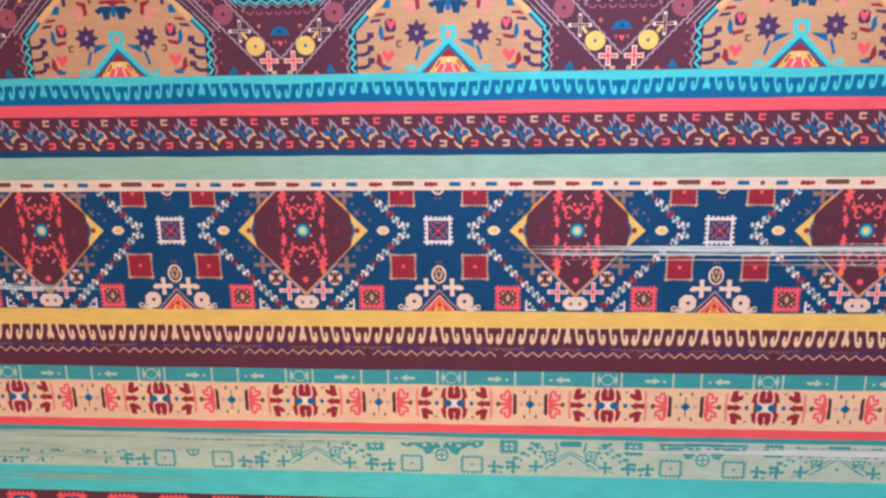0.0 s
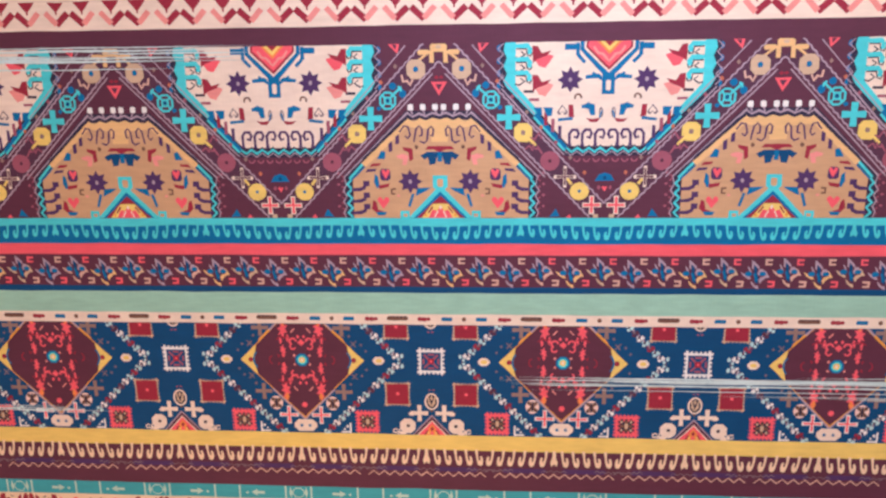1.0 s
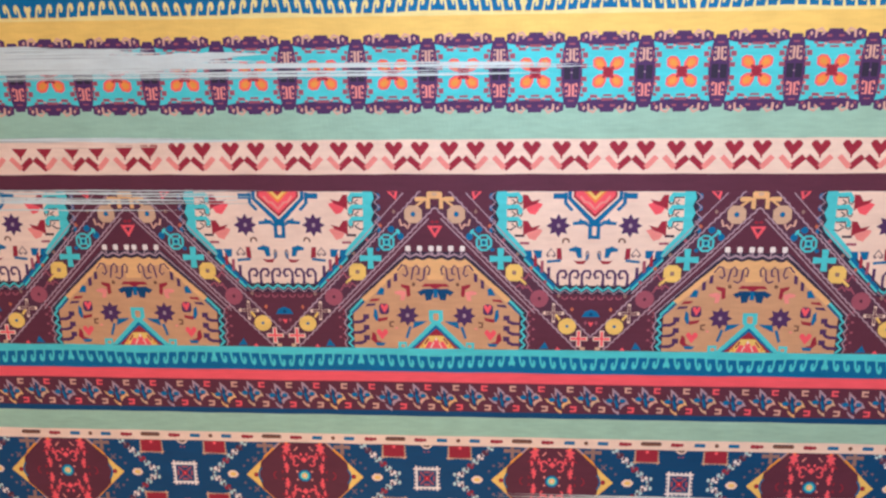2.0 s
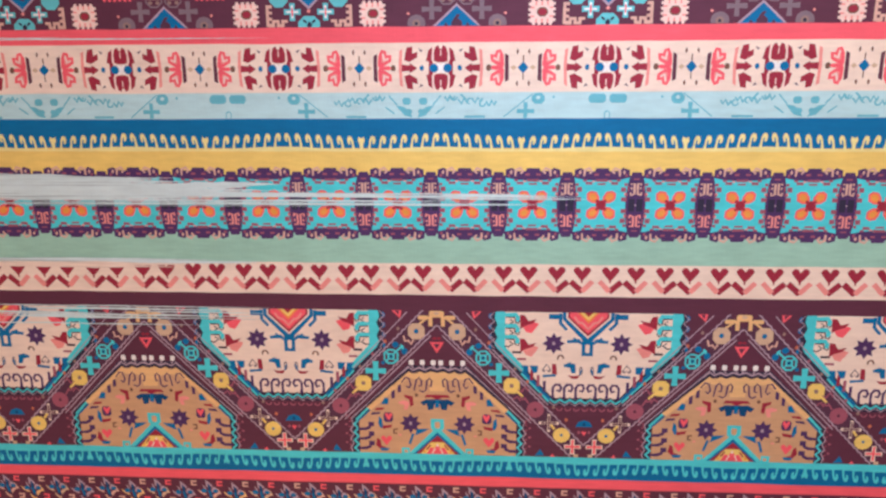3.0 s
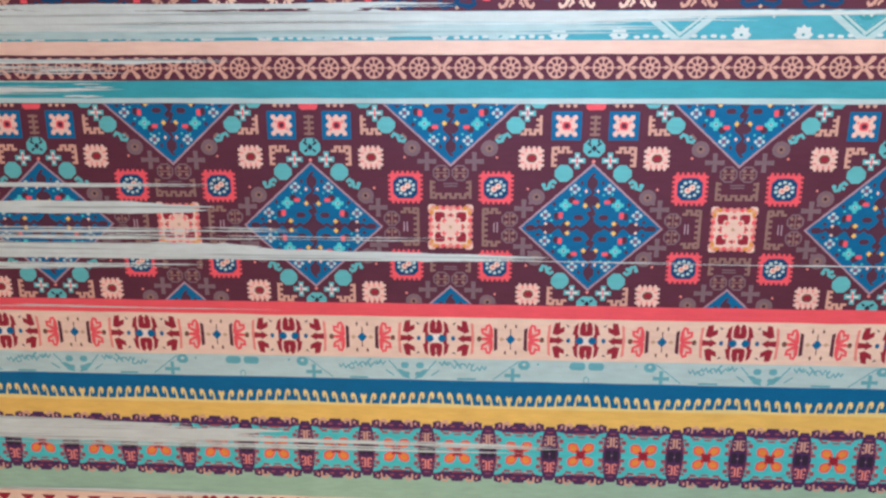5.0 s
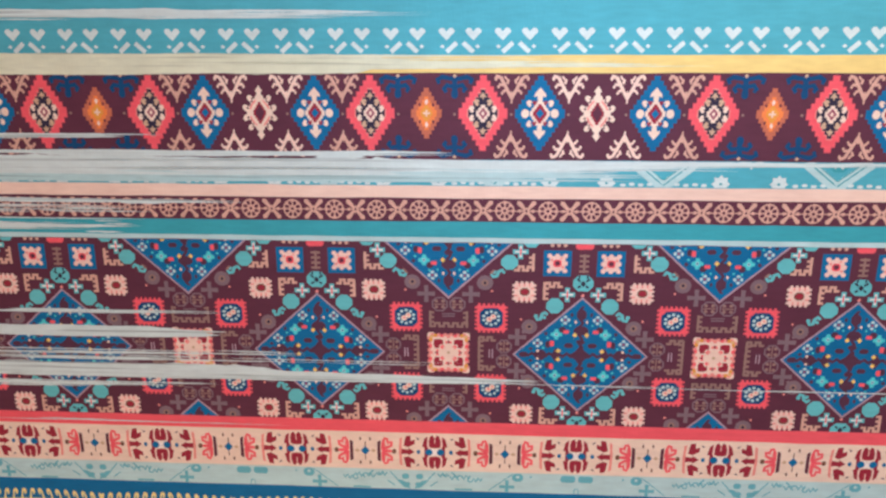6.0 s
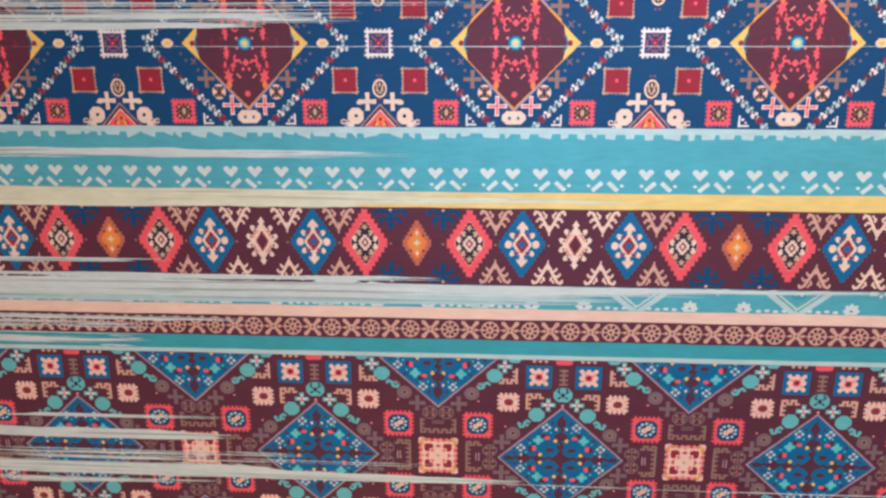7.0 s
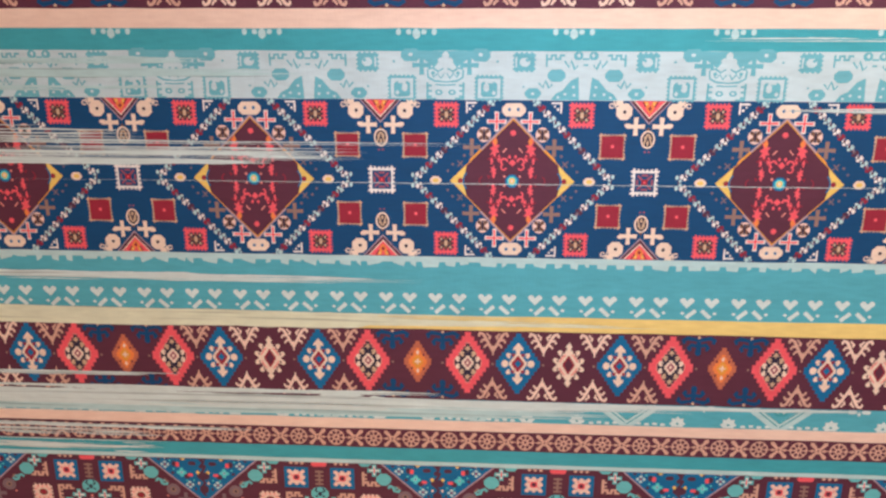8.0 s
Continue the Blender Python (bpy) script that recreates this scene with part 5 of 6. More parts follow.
for k, x in columns(C_X, C_P, -330, 330):
    band = BAND[267]
    place("rosette_motif", rosette, band, x, C_Y, label="cream rosette with dark red petals and gold corners")
    for sx in (-1, 1):
        for sy in (-1, 1):
            place("square_motif", redsq, band, x + sx * 20.4, C_Y + sy * 18.2, lift=0.1)
            place("square_motif", creamsq, band, x + sx * 35.8, C_Y + sy * 31.6, lift=0.1)
    place("wreath_motif", wreath_down, band, x, C_Y + 27.6, lift=0.1)
    place("wreath_motif", wreath_up, band, x, C_Y - 27.6, lift=0.1)
    for dy, body in med.items():
        dx = C_P / 2 if dy == 0 else 0
        place("medallion_motif", body, band, x + dx, C_Y + dy, lift=0.1, label="blue diamond medallion with small flowers")


# ---- the lozenge stripes ----
def claw(m, colour, x, y, sx, sy):
    """A small curled claw that points away from the middle."""
    return m.add(colour, [(x, y - sy * 1.4), (x + sx * 0.9, y - sy * 0.6), (x + sx * 1.5, y + sy * 0.6), (x + sx * 0.7, y + sy * 1.7), (x - sx * 0.6, y + sy * 1.5), (x - sx * 1.3, y + sy * 0.4), (x - sx * 0.3, y + sy * 0.5), (x - sx * 0.9, y - sy * 0.6)])


def coral_lozenge():
    m = Motif().add("coral", stepped(0, 0, 10.8, 16.6, 7)).add("rose", stepped(0, 0, 7.0, 11.0, 6)).add("ink", stepped(0, 0, 6.5, 10.4, 6))
    for s in (1, -1):
        m.add("sand", [(0, s * 9.4), (-1.7, s * 7.0), (-0.5, s * 7.2), (0, s * 5.8), (0.5, s * 7.2), (1.7, s * 7.0)])
        for f in (1, -1):
            claw(m, "sand", f * 2.7, s * 4.6, f, s)
            claw(m, "cream", f * 4.8, s * 1.7, f, s)
    return m.add("cream", stepped(0, 0, 3.0, 3.8, 3)).add("dusty", dia(0, 0, 2.0, 2.6)).add("cream", dia(0, 0, 0.9, 1.2))


def blue_lozenge():
    m = Motif().add("royal", stepped(0, 0, 11.0, 16.4, 8)).add("cream", stepped(0, 0, 4.4, 6.4, 5), *both(oval(-6.5, 0, 1.8, 2.0, 10)))
    for s in (1, -1):
        m.add("cream", [(0, s * 11.4), (-2.4, s * 8.6), (-2.6, s * 7.2), (-1.2, s * 7.6), (-0.9, s * 5.0), (0.9, s * 5.0), (1.2, s * 7.6), (2.6, s * 7.2), (2.4, s * 8.6)])
        for f in (1, -1):
            claw(m, "cream", f * 4.6, s * 4.2, f, s)
            m.add("red", heart(f * 2.4, s * 4.5, 2.0, 2.2)).add("royal", dia(f * 4.4, s * 1.7, 0.7, 0.6))
    return m.add("red", stepped(0, 0, 3.0, 4.2, 4)).add("royal", dia(0, 0, 1.8, 2.2))


def gold_lozenge():
    m = Motif().add("rust", stepped(0, 0, 6.8, 11.2, 6)).add("orange", stepped(0, 0, 4.6, 7.4, 5))
    for s in (1, -1):
        m.add("peach", dia(0, s * 5.0, 0.9, 1.4)).add("maroon", *both(dia(-3.0, s * 3.8, 0.7, 0.9)), *both(dia(-5.0, s * 4.6, 0.8, 1.0)))
    return m.add("gold", stepped(0, 0, 2.6, 3.6, 3)).add("peach", plus(0, 0, 1.5, 0.9))


def cream_lozenge():
    m = Motif().add("cream", stepped(0, 0, 6.0, 9.4, 6))
    for s in (1, -1):
        m.add("cream", [(0, s * 12.2), (-1.8, s * 9.6), (-0.7, s * 9.2), (0.7, s * 9.2), (1.8, s * 9.6)]).add("maroon", *both(dia(-2.2, s * 7.6, 0.6, 0.8)))
        for f in (1, -1):
            claw(m, "cream", f * 4.2, s * 6.2, f, s)
            claw(m, "cream", f * 6.4, s * 2.0, f, s)
            m.add("rose", stroke(0.7, (f * 1.6, s * 5.6), (f * 3.4, s * 3.6), (f * 4.4, s * 1.6)))
    return m.add("red", stepped(0, 0, 2.9, 4.8, 4)).add("maroon", stepped(0, 0, 1.9, 3.4, 3))


def anchor(colour):
    """A pointed crest with two pairs of curled arms; its foot rests on y = 0."""
    m = Motif().add(colour, dia(0, 9.6, 1.5, 2.4))
    m.pair(colour, bar(0, 10.4, -5.8, 1.4, 1.7), bar(-5.8, 1.4, -8.4, 0.9, 1.4), bar(-4.6, 4.6, -6.8, 4.4, 1.2), bar(-3.0, 6.8, -4.8, 7.6, 1.2), bar(-2.4, 4.2, -1.6, 2.2, 1.2), bar(-3.8, 1.0, -2.4, 2.6, 1.0), octagon(-8.4, 1.9, 1.4, 1.8, 0.4), octagon(-7.0, 5.4, 1.3, 1.5, 0.4), octagon(-5.0, 8.2, 1.2, 1.3, 0.4), dia(0, 12.0, 0.6, 0.9))
    m.shapes = [(c, [(a * 0.84, b) for a, b in s]) for c, s in m.shapes]
    return m


def teal_crest():
    m = Motif().add("navy", octagon(0, 8.6, 3.0, 4.0, 0.9), rect(0, 4.2, 2.4, 7.4))
    m.pair("navy", stroke(1.8, (-0.6, 5.4), (-3.4, 4.8), (-4.8, 6.4), (-3.6, 7.8)), stroke(1.8, (-1.0, 2.2), (-5.4, 1.2), (-7.6, 2.4), (-6.8, 4.2)))
    return m.add("sand", dia(0, 0.8, 1.0, 0.9))


loz = {"coral": coral_lozenge(), "blue": blue_lozenge(), "gold": gold_lozenge(), "cream": cream_lozenge()}
loz_names = {"coral": "coral stepped lozenge", "blue": "blue stepped lozenge with a cream heart", "gold": "small gold lozenge", "cream": "small cream lozenge"}
crests = {"sand": anchor("peach"), "taupe": anchor("fawn"), "teal": teal_crest()}
ORDER = ("coral", "gold", "coral", "blue", "cream", "blue")
CREST = ("teal", "teal", "taupe", "sand", "sand", "taupe")


def lozenge_row(band, middle, low, high, phase, step):
    shapes = {k: m.mesh("lozenge_motif", low - middle, high - middle, lift=0.3) for k, m in loz.items()}
    up = {k: m.mesh("crest_motif") for k, m in crests.items()}
    down = {k: m.mesh("crest_motif", flip=True) for k, m in crests.items()}
    for k, x in columns(phase, step):
        kind = ORDER[k % 6]
        if len(shapes[kind].vertices):
            place("lozenge_motif", shapes[kind], band, x, middle, label=loz_names[kind])
        place("crest_motif", up[CREST[k % 6]], band, x + step / 2, low + 0.3)
        if high < 600:
            place("crest_motif", down[CREST[k % 6]], band, x + step / 2, high - 0.3)


lozenge_row(BAND[398], 419.0, 398.5, 436.4, -20.2, 25.2)
lozenge_row(BAND[589], 609.4, 589.0, 640.0, -20.2, 25.2)
dot = Motif().add("taupe", octagon(0, 0, 1.3, 1.3, 0.4)).mesh("dot")
for k, x in columns(-7.6, 25.2):
    place("dot", dot, BAND[398], x, 418.6)


# ---- wheels ----
def wheel():
    m = Motif().add("fawn", oval(0, 0, 4.5, 4.6, 16))
    for i in range(8):
        a = math.tau * (i + 0.5) / 8
        c, d = math.cos(a), math.sin(a)
        m.add("maroon", [(c * 1.5, d * 1.5), (c * 2.5 - d * 0.8, d * 2.5 + c * 0.8), (c * 3.6 - d * 0.7, d * 3.6 + c * 0.7), (c * 3.9, d * 3.9), (c * 3.6 + d * 0.7, d * 3.6 - c * 0.7), (c * 2.5 + d * 0.8, d * 2.5 - c * 0.8)])
    return m.add("maroon", octagon(0, 0, 1.5, 1.5, 0.4))


def crossed_leaf():
    m = Motif().add("fawn", rect(0, 0, 11.0, 0.5))
    for sx in (1, -1):
        for sy in (1, -1):
            m.add("fawn", [(0, sy * 0.8), (sx * 1.4, sy * 2.8), (sx * 2.6, sy * 4.6), (sx * 4.2, sy * 4.6), (sx * 4.4, sy * 3.2), (sx * 2.8, sy * 1.8), (sx * 0.9, 0)])
        m.add("fawn", dia(sx * 3.0, 0, 1.5, 0.9))
    return m.add("fawn", dia(0, 0, 1.6, 1.9)).add("maroon", dia(0, 0, 0.6, 0.9))


wheel_mesh, leaf_mesh = wheel().mesh("wheel_motif"), crossed_leaf().mesh("leaf_motif")
for k, x in columns(1.3, 19.75):
    place("wheel_motif", wheel_mesh, BAND[370], x, 374.9)
    place("leaf_motif", leaf_mesh, BAND[370], x + 9.9, 374.9)


# ---- faded stripes, printed in one colour ----
def teal_echo():
    """The upper faded stripe: squares, brackets, a crowned half medallion, then mirrored leaves."""
    m = Motif().add("lagoon", [(-22.0, 21.5), (-18.0, 20.4), (-13.0, 20.0), (-8.6, 16.8), (-5.0, 14.2), (-3.4, 16.4), (3.4, 16.4), (5.0, 14.2), (8.6, 16.8), (13.0, 20.0), (18.0, 20.4), (22.0, 21.5)])
    m.add("pearl", octagon(0, 18.6, 3.0, 5.0, 1.0), octagon(0, 17.2, 7.0, 2.6, 1.0), rect(0, 15.4, 1.6, 3.0))
    for s in (1, -1):
        m.add("lagoon", toothed(s * 19.8, 5.2, 12.0, 10.4, 6, 0.6)).add("pearl", rect(s * 19.8, 5.0, 10.2, 8.8))
        m.add("lagoon", octagon(s * 19.8, 4.6, 7.4, 6.8, 1.0)).add("pearl", octagon(s * 18.6, 5.4, 2.6, 3.6, 0.8), dia(s * 22.0, 3.0, 1.0, 1.2), rect(s * 19.8, 7.6, 3.4, 0.8)).add("lagoon", octagon(s * 20.6, 6.0, 1.8, 2.2, 0.5))
        m.add("lagoon", toothed(s * 35.4, 16.6, 9.0, 7.6, 4, 0.6)).add("pearl", octagon(s * 35.6, 16.6, 4.6, 3.8, 1.2), rect(s * 31.8, 16.6, 0.8, 4.4)).add("lagoon", dia(s * 36.8, 17.4, 1.0, 0.9))
        m.add("lagoon", octagon(s * 15.8, 19.6, 8.8, 5.6, 1.8), plus(s * 10.8, 15.2, 4.2, 2.2)).add("pearl", octagon(s * 15.8, 19.8, 1.8, 1.5, 0.4))
        m.add("lagoon", rect(s * 8.2, 3.8, 1.0, 7.8), *[rect(s * 7.0, 1.4 + 2.4 * i, 1.6, 0.9) for i in range(3)], rect(s * 6.0, 0.4, 3.4, 0.9))
        m.add("lagoon", stroke(0.7, (s * 8.0, 13.6), (s * 5.6, 14.0), (s * 3.4, 12.4), (s * 1.0, 13.8)), stroke(0.7, (s * 8.2, 13.2), (s * 7.8, 9.8), (s * 5.0, 8.2), (0, 7.8)), stroke(0.6, (s * 6.4, 12.2), (s * 5.2, 9.8), (s * 3.6, 11.6), (s * 2.0, 9.4), (s * 0.6, 11.6)), octagon(s * 5.6, 11.8, 1.6, 1.4, 0.4))
        m.add("lagoon", stroke(0.6, (0, 6.4), (s * 4.6, 6.6)), octagon(s * 3.0, 3.2, 3.4, 2.4, 0.8)).add("pearl", octagon(s * 3.0, 3.2, 1.6, 1.0, 0.3)).add("lagoon", dia(s * 23.4, 16.8, 0.7, 0.7))
    x0 = 62.8
    for s in (1, -1):
        m.add("lagoon", [(x0 + s * 2.2, 0), (x0 + s * 15.0, 0), (x0 + s * 13.0, 2.8), (x0 + s * 9.8, 4.4), (x0 + s * 6.4, 8.6), (x0 + s * 3.0, 10.2)]).add("pearl", *[octagon(x0 + s * a, b, 1.3, 1.1, 0.3) for a, b in ((5.0, 5.8), (8.8, 2.6), (4.6, 2.2))], dia(x0 + s * 11.8, 1.2, 0.9, 0.7))
        m.add("lagoon", octagon(x0 + s * 12.8, 10.8, 8.0, 5.4, 1.8), octagon(x0 + s * 23.2, 2.8, 7.4, 4.8, 1.8)).add("pearl", octagon(x0 + s * 23.2, 2.8, 1.4, 1.2, 0.3))
        m.add("lagoon", stroke(0.9, (x0 + s * 20.6, 7.6), (x0 + s * 18.8, 5.4), (x0 + s * 17.6, 8.6), (x0 + s * 16.0, 5.2), (x0 + s * 14.6, 7.0)), stroke(0.9, (x0 + s * 9.4, 17.2), (x0 + s * 7.4, 14.4), (x0 + s * 6.6, 17.4), (x0 + s * 4.8, 13.6), (x0 + s * 3.4, 15.4)))
        m.add("lagoon", *[[(x0 + s * a, b) for a, b in q] for q in crenel(0.9, 9.4, 17.4, 19.6, 2, -1.6)], rect(x0 + s * 17.4, 17.4, 0.9, 5.4), octagon(x0 + s * 3.4, 19.4, 4.0, 3.6, 1.0), dia(x0 + s * 27.4, 5.8, 0.6, 0.6))
        m.add("pearl", dia(x0 + s * 3.2, 19.6, 0.9, 1.1))
    return m.add("lagoon", rect(x0, 18.0, 3.0, 0.8), rect(x0, 15.4, 2.0, 0.8))


scatter("echo_motif", teal_echo(), BAND[549], [(x, 549.2) for k, x in columns(18.6, 125.6, -330, 330)])
drip = Motif().add("mist", octagon(-8, -1.4, 2.2, 2.8, 0.7), octagon(8, -1.4, 2.2, 2.8, 0.7), octagon(0, -2.2, 3.4, 4.4, 1.2), octagon(-3.4, -1.4, 2.4, 2.2, 0.6), octagon(3.4, -1.4, 2.4, 2.2, 0.6)).mesh("drip_motif")
for k, x in columns(5.5, 70.0):
    place("drip_motif", drip, BAND[571], x, 580.2)


def soft_echo():
    """Half-seen squares, sprays and a gable, teal on pale green, low on the cloth."""
    m = Motif()
    for s in (1, -1):
        m.add("teal", toothed(s * 14.2, 5.0, 9.6, 8.0, 5, 0.7)).add("haze", rect(s * 14.2, 5.0, 8.2, 6.8)).add("teal", octagon(s * 14.2, 5.0, 1.4, 1.2, 0.4))
        m.add("teal", toothed(s * 31.4, 14.6, 7.6, 6.0, 4, 0.7)).add("haze", octagon(s * 31.4, 14.6, 4.6, 3.6, 0.8)).add("teal", plus(s * 31.4, 14.6, 2.0, 1.0))
        for i in range(7):
            m.add("teal", octagon(s * (24.4 + 3.4 * i), 1.6 + 2.4 * i, 3.0, 1.7, 0.6), dia(s * (27.6 + 3.2 * i), 1.2 + 2.2 * i, 1.0, 0.9))
        m.add("teal", plus(s * 33.4, 4.2, 3.4, 1.6), bar(s * 40.0, 1.6, s * 60.0, 12.6, 0.5))
        m.add("teal", octagon(s * 6.2, 16.6, 5.4, 2.6, 0.8), octagon(s * 2.8, 14.2, 4.4, 2.6, 0.8))
        for i in range(5):
            m.add("teal", octagon(s * (42.0 + 2.6 * i), 16.6 - 2.2 * i, 2.0, 1.5, 0.5), dia(s * (40.4 + 2.8 * i), 13.6 - 2.0 * i, 0.9, 0.8))
        m.add("teal", plus(s * 44.0, 4.6, 3.2, 1.5), plus(s * 24.6, 4.4, 2.8, 1.4), [(s * 1.0, 17.6), (s * 20.0, 17.6), (s * 19.0, 14.4), (s * 15.6, 13.4), (s * 13.4, 14.8), (s * 9.0, 12.4), (s * 7.4, 9.8), (s * 4.6, 10.4), (s * 3.0, 13.4)]).add("haze", octagon(s * 16.6, 15.6, 1.6, 1.4, 0.4), dia(s * 8.0, 14.6, 1.4, 1.0), dia(s * 4.0, 15.4, 0.9, 0.8))
    m.add("teal", oval(0, 9.6, 3.4, 3.4, 12)).add("haze", oval(0, 9.6, 2.5, 2.5, 10)).add("teal", plus(0, 9.6, 2.2, 0.8), rect(0, 17.2, 16.0, 1.4))
    x0 = 60.0
    for s in (1, -1):
        m.add("teal", bar(x0, 11.4, x0 + s * 12.0, 3.2, 0.6), oval(x0 + s * 9.4, 10.6, 3.0, 2.6, 10), octagon(x0 + s * 16.0, 15.8, 2.6, 2.0, 0.6), bar(x0 + s * 6.0, 12.0, x0 + s * 7.0, 17.0, 1.0)).add("haze", oval(x0 + s * 9.4, 10.6, 2.2, 1.9, 10)).add("teal", plus(x0 + s * 9.4, 10.6, 1.6, 0.7))
    return m.add("teal", octagon(x0, 16.4, 10.0, 2.8, 0.6), dia(x0, 6.4, 1.0, 0.9))


scatter("echo_motif", soft_echo(), BAND[-118], [(x, -117.4) for k, x in columns(0.0, 120.0, -330, 330)], 0.1, 18.6)


def mist_echo():
    """Cut-off wisps and flowers, turquoise on pale blue, between the hook border and the flower stripe."""
    m = Motif()
    for s in (1, -1):
        m.add("lagoon", [(s * 1.0, 0.4), (s * 4.6, 1.2), (s * 8.4, 5.6), (s * 5.0, 5.0), (s * 2.2, 3.0)], octagon(s * 3.6, 7.4, 3.6, 3.0, 0.8), octagon(s * 3.0, 3.0, 3.4, 2.2, 0.7), bar(s * 7.8, 5.8, s * 11.4, 9.8, 0.6), bar(s * 9.0, 2.0, s * 13.0, 5.0, 0.6))
        m.add("lagoon", arc(s * 17.0, 9.2, 1.8, 0.7, 180, 360), arc(s * 24.0, 7.4, 1.6, 0.7, 0, 270), arc(s * 29.4, 6.4, 1.6, 0.7, 90, 360), bar(s * 20.0, 10.4, s * 22.4, 8.0, 0.8))
        for i in range(4):
            x, y = 15.0 + 6.0 * i, 9.0 - 1.3 * (i % 2) - 0.9 * (i // 2)
            m.add("lagoon", stroke(0.9, (s * (x - 2.0), y + 0.4), (s * (x - 0.8), y - 1.5), (s * (x + 0.4), y + 0.8), (s * (x + 1.6), y - 1.0), (s * (x + 2.4), y + 0.6)))
        m.add("lagoon", rect(s * 26.0, 0.7, 9.0, 1.0), plus(s * 48.0, 3.0, 3.8, 1.9), octagon(s * 53.4, 8.4, 5.6, 4.6, 1.4), bar(s * 38.6, 0.6, s * 51.0, 10.4, 0.5)).add("mist", octagon(s * 53.4, 8.8, 1.8, 1.5, 0.5))
        m.add("lagoon", octagon(s * (83.0 - 4.4), 8.4, 7.4, 3.8, 1.0), dia(s * 60.0, 9.0, 0.6, 0.8))
    return m.add("lagoon", *[arc(83.0, 2.0, 1.3, 0.5, 0, 180)], rect(81.9, 1.0, 0.5, 2.2), rect(84.1, 1.0, 0.5, 2.2))


scatter("echo_motif", mist_echo(), BAND[229], [(x, 228.8) for k, x in columns(-3.3, 166.0, -330, 330)], 0.1, 11.0)

# ---- frayed edge, pale blocks and the faded strip under the lozenges ----
rng = random.Random(5)
fray = Motif()
x = -250.0
while x < 262:
    w = rng.uniform(2.0, 9.0)
    fray.add("mist", [(x, 0.6), (x + w, 0.6), (x + w * 0.9, -rng.uniform(0.6, 3.0)), (x + w * 0.1, -rng.uniform(0.6, 3.0))])
    x += w + rng.uniform(0.3, 5.0)
tagged(place("frayed_edge", fray.mesh("frayed_edge"), BAND[472], 0, 471.7), kind="stuff")

pattern = Motif()
for k, x in columns(149.6, 76.0, -300, 300):
    for dx in (-12.7, 12.7):
        pattern.add("worn", star(x + dx, 1.8, 4.2, 0.72, 8)).add("teal", octagon(x + dx, 1.8, 1.3, 1.2, 0.4))
    pattern.add("worn", octagon(x - 3.4, 10.8, 4.4, 2.0, 0.7), octagon(x + 3.4, 10.8, 4.4, 2.0, 0.7), dia(x, 9.6, 1.0, 1.2))
    for s in (1, -1):
        pattern.add("mist", bar(x + s * 24.0, 11.6, x + s * 38.0, 0.4, 5.0)).add("teal", bar(x + s * 25.0, 11.4, x + s * 38.0, 1.0, 0.6), bar(x + s * 27.4, 11.6, x + s * 38.0, 3.2, 0.5), octagon(x + s * 37.0, 9.4, 5.0, 4.0, 1.4)).add("worn", dia(x + s * 36.6, 9.6, 0.9, 0.9))
        for i in range(4):
            pattern.add("worn", octagon(x + s * (20.0 + 4.0 * i), 1.0 + 0.4 * (i % 2), 2.6, 1.4, 0.5))
tagged(place("faint_pattern", pattern.mesh("faint_pattern", 0.1, 11.8), BAND[386], 0, 386.4), kind="stuff")

# ---- the lowest stripe, just coming into view ----
for k, x in columns(-80.0, 26.0):
    place("square_motif", coral_square().mesh("square_motif") if k == -7 else redsq, BAND[-172], x, -139.6)


# ---- worn streaks: long dry scrapes where the print has thinned ----
def scrape(colour, x0, x1, y, spread, count, thick, seed, fade=0.5):
    """Many slivers along one scrape; they start near x0 and run out towards x1."""
    r = random.Random(seed)
    m = Motif()
    for i in range(int(count * 1.5)):
        a = x0 + r.uniform(0, 0.25) * (x1 - x0) if r.random() < fade else x0 + r.uniform(0, 0.8) * (x1 - x0)
        b = a + (x1 - a) * r.uniform(0.15, 1.0) ** 0.8
        c = y + r.gauss(0, spread / 2)
        t = thick * r.uniform(0.35, 1.3) * 0.5
        n = 10
        up, low = [], []
        for j in range(n + 1):
            k = j / n
            px = a + (b - a) * k
            taper = min(1.0, 6 * k + 0.05, 3 * (1 - k) + 0.05)
            wob = 0.2 * noise.noise((px * 0.03, c, seed)) + 0.12 * noise.noise((px * 0.3, c, seed + 2))
            up.append((px, c + wob + t * taper * (1 + 0.7 * noise.noise((px * 0.16, c * 3, 1)))))
            low.append((px, c + wob - t * taper * (1 + 0.7 * noise.noise((px * 0.16, c * 3, 5)))))
        m.add("scraped_" + colour, low + up[::-1])
    return m


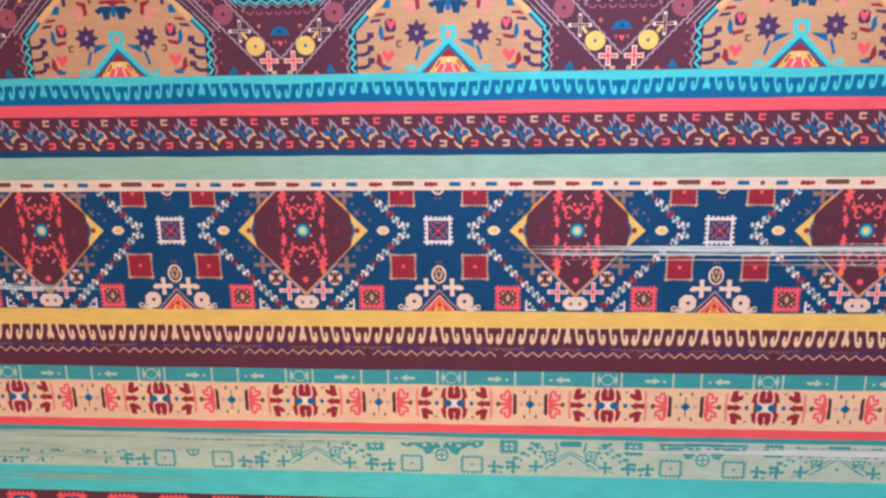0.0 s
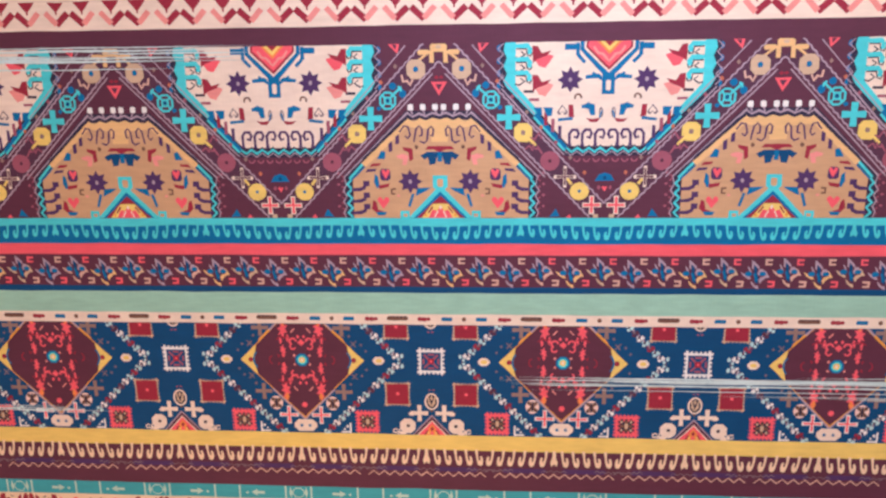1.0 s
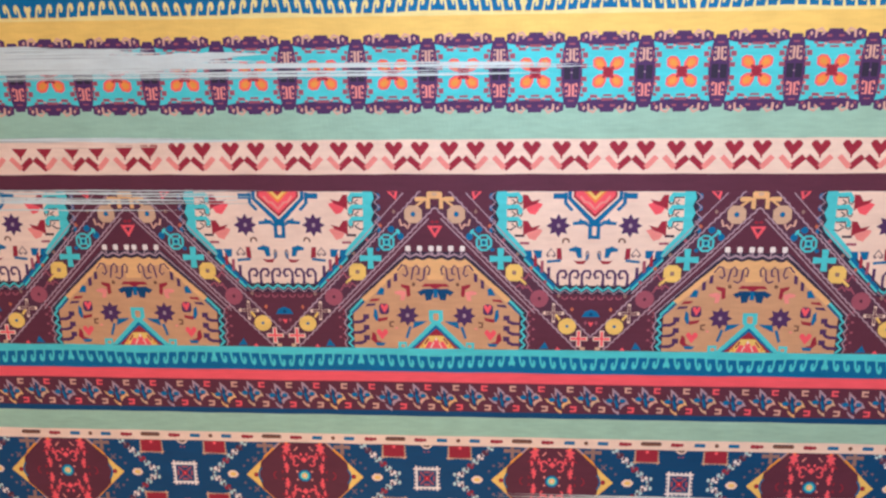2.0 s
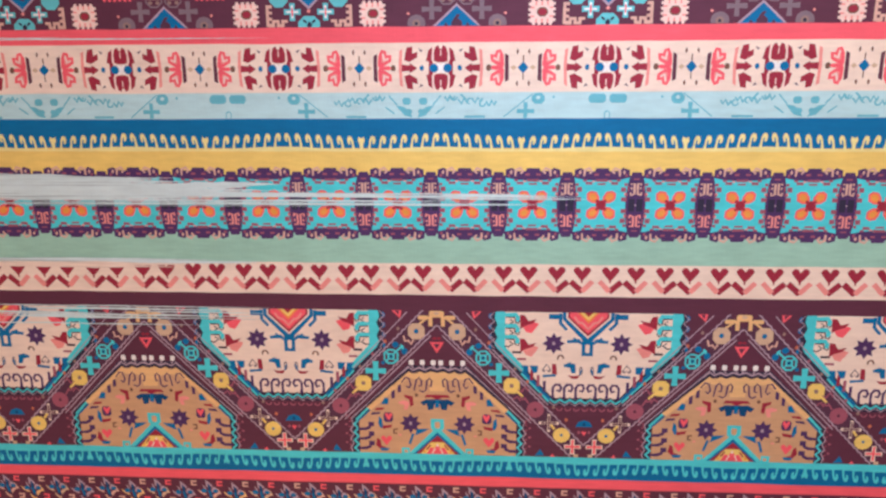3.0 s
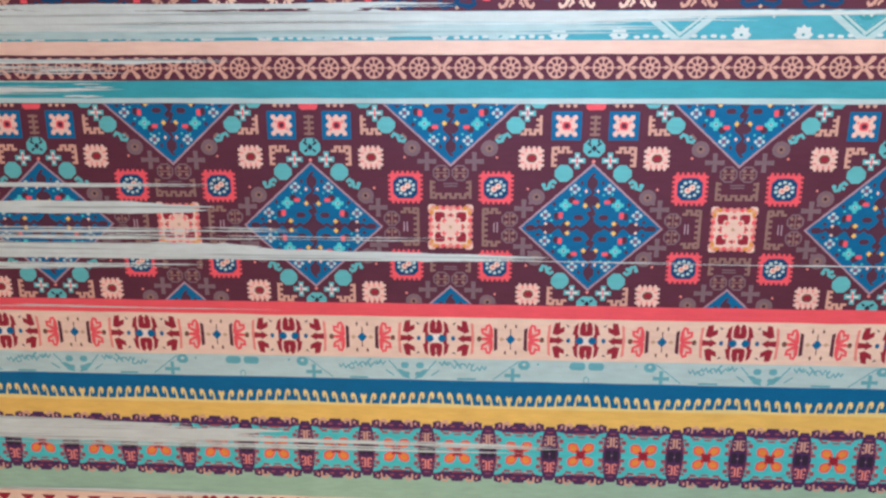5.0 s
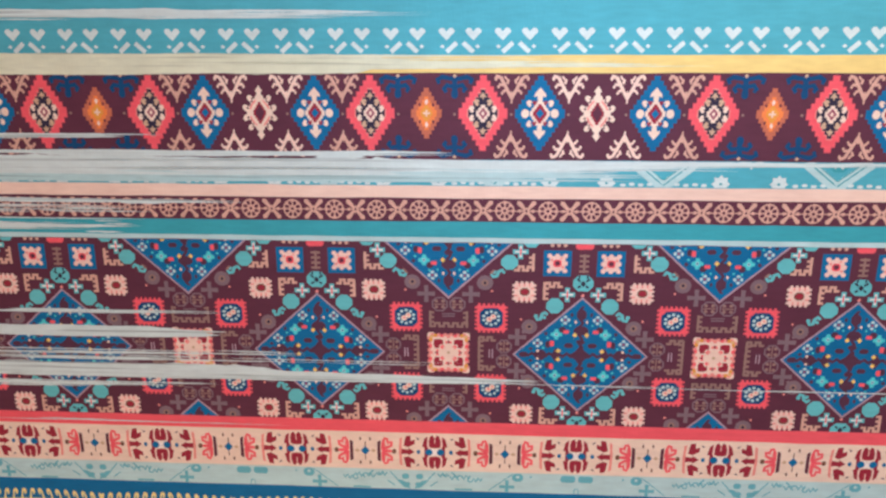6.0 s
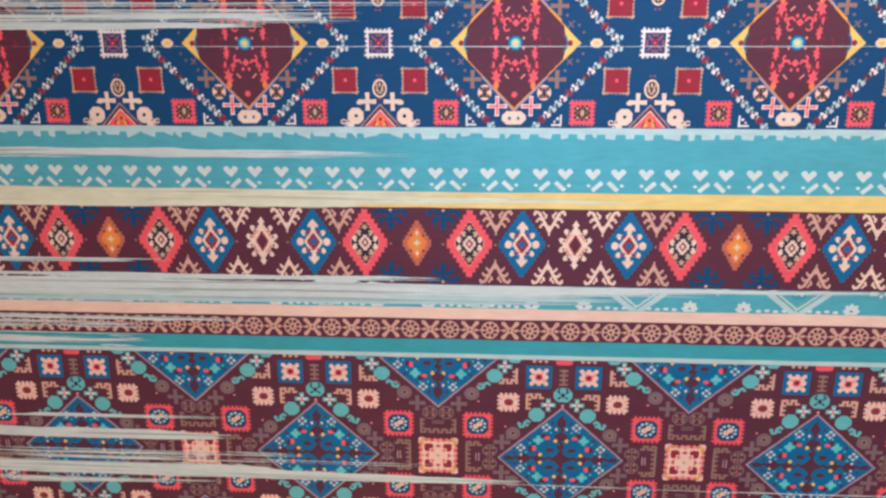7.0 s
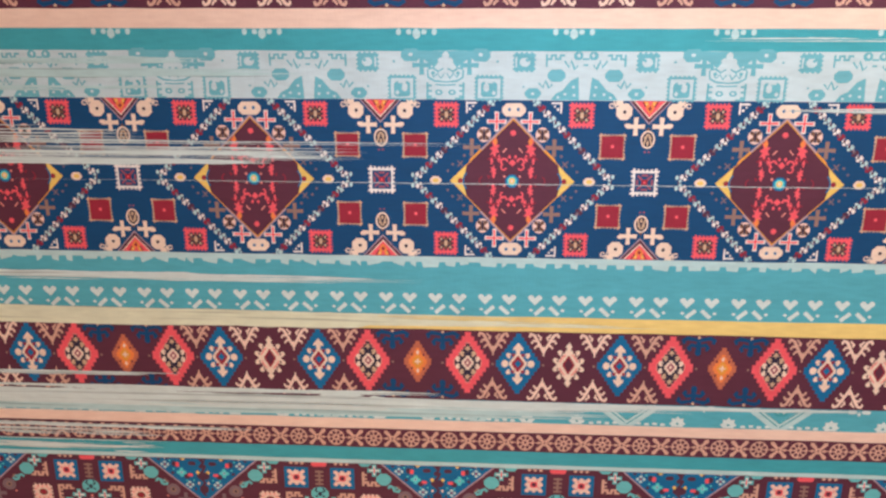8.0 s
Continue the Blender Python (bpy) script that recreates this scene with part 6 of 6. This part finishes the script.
SCRAPES = (
    ("worn", 300, 30, -8.2, 3.4, 16, 0.5), ("worn", 300, -25, -8.3, 0.4, 3, 0.7), ("worn", 300, 90, -15.0, 1.0, 3, 0.4), ("worn", -240, -150, -27.0, 1.6, 6, 0.5),
    ("haze", -240, 30, -100.5, 1.6, 14, 1.0), ("haze", -300, -50, -103.8, 3.4, 36, 1.3), ("worn", 300, 70, -103.0, 2.4, 14, 1.2), ("green", -240, -90, -123.0, 1.6, 4, 0.6), ("haze", -240, -150, -112, 2.0, 8, 1.4),
    ("worn", -240, -60, 137.2, 3.4, 12, 0.7), ("cream", -240, -110, 161.0, 1.6, 10, 1.2), ("worn", -240, -60, 163.4, 0.8, 6, 1.0),
    ("worn", -300, -60, 197.5, 3.6, 40, 1.6), ("worn", -300, -90, 197.0, 1.4, 8, 4.0), ("worn", -300, -120, 202.0, 1.4, 6, 3.0), ("worn", -240, 75, 194.6, 1.6, 18, 0.7), ("worn", -240, 60, 190.6, 0.8, 6, 0.5), ("worn", -240, -110, 201.5, 1.6, 12, 1.4),
    ("worn", -240, -65, 263.5, 0.8, 2, 0.5),
    ("worn", -240, 62, 290.4, 2.2, 26, 1.3), ("worn", -300, -10, 291.6, 1.0, 7, 3.6), ("worn", -300, -60, 293.0, 2.0, 20, 2.4), ("worn", -300, -80, 313.0, 1.6, 6, 2.4), ("worn", 300, -60, 288.4, 0.4, 3, 0.5), ("worn", -240, -92, 312.0, 2.0, 16, 1.4), ("worn", -240, -90, 322.6, 0.8, 6, 0.6),
    ("worn", -240, -50, 301.0, 2.6, 10, 0.6), ("worn", -240, -95, 284.0, 1.4, 8, 0.7), ("worn", -240, 40, 297.8, 1.0, 5, 0.5),
    ("worn", -240, -120, 365.5, 3.0, 12, 0.7), ("worn", -240, -70, 378.0, 1.4, 14, 0.8), ("worn", -240, -120, 373.0, 2.4, 8, 0.6),
    ("worn", -300, 60, 395.4, 1.6, 14, 5.0), ("worn", -300, 30, 394.8, 4.4, 60, 2.0), ("worn", -300, 130, 396.0, 2.4, 44, 1.5), ("worn", -240, 150, 394.6, 2.2, 26, 0.9), ("worn", -240, 20, 401.0, 1.2, 12, 0.9), ("worn", -240, -115, 408.0, 0.9, 8, 0.8), ("worn", -60, 230, 396.8, 1.2, 16, 1.0), ("worn", -240, -40, 390.8, 1.4, 16, 1.0),
    ("mist", -300, 110, 391.4, 2.6, 40, 1.6), ("worn", -300, 0, 392.6, 2.0, 12, 3.0), ("ivory", -300, 30, 440.4, 0.8, 12, 6.4), ("ivory", -300, 10, 440.4, 3.0, 90, 2.4), ("ivory", -300, 130, 440.6, 2.2, 26, 1.1), ("worn", -240, -40, 438.6, 1.0, 12, 0.8),
    ("worn", -240, 10, 461.6, 1.4, 14, 0.8), ("worn", -300, -70, 462.8, 0.8, 8, 1.8),
    ("worn", -240, -15, 523.0, 3.4, 22, 0.6), ("worn", -300, -60, 519.8, 1.2, 10, 2.0), ("worn", 300, -240, 510.4, 0.3, 3, 0.14), ("worn", -240, 40, 529.0, 1.2, 5, 0.4), ("worn", -240, -120, 533.0, 2.4, 8, 0.5),
    ("mist", -240, -45, 560.4, 1.8, 18, 1.4), ("mist", -240, -90, 566.0, 2.0, 10, 0.9), ("mist", -240, -100, 553.6, 1.6, 8, 0.9), ("worn", 300, 130, 576.0, 0.8, 4, 0.6), ("worn", 300, 165, 545.0, 1.2, 8, 0.5),
)
for i, (colour, x0, x1, y, spread, count, thick) in enumerate(SCRAPES):
    me = scrape(colour, x0, x1, y, spread, count, thick, 11 + i).mesh("worn_streak")
    tagged(place("worn_streak", me, fabric, 0, 0, lift=0.3), "pale worn streak in the print", kind="stuff")
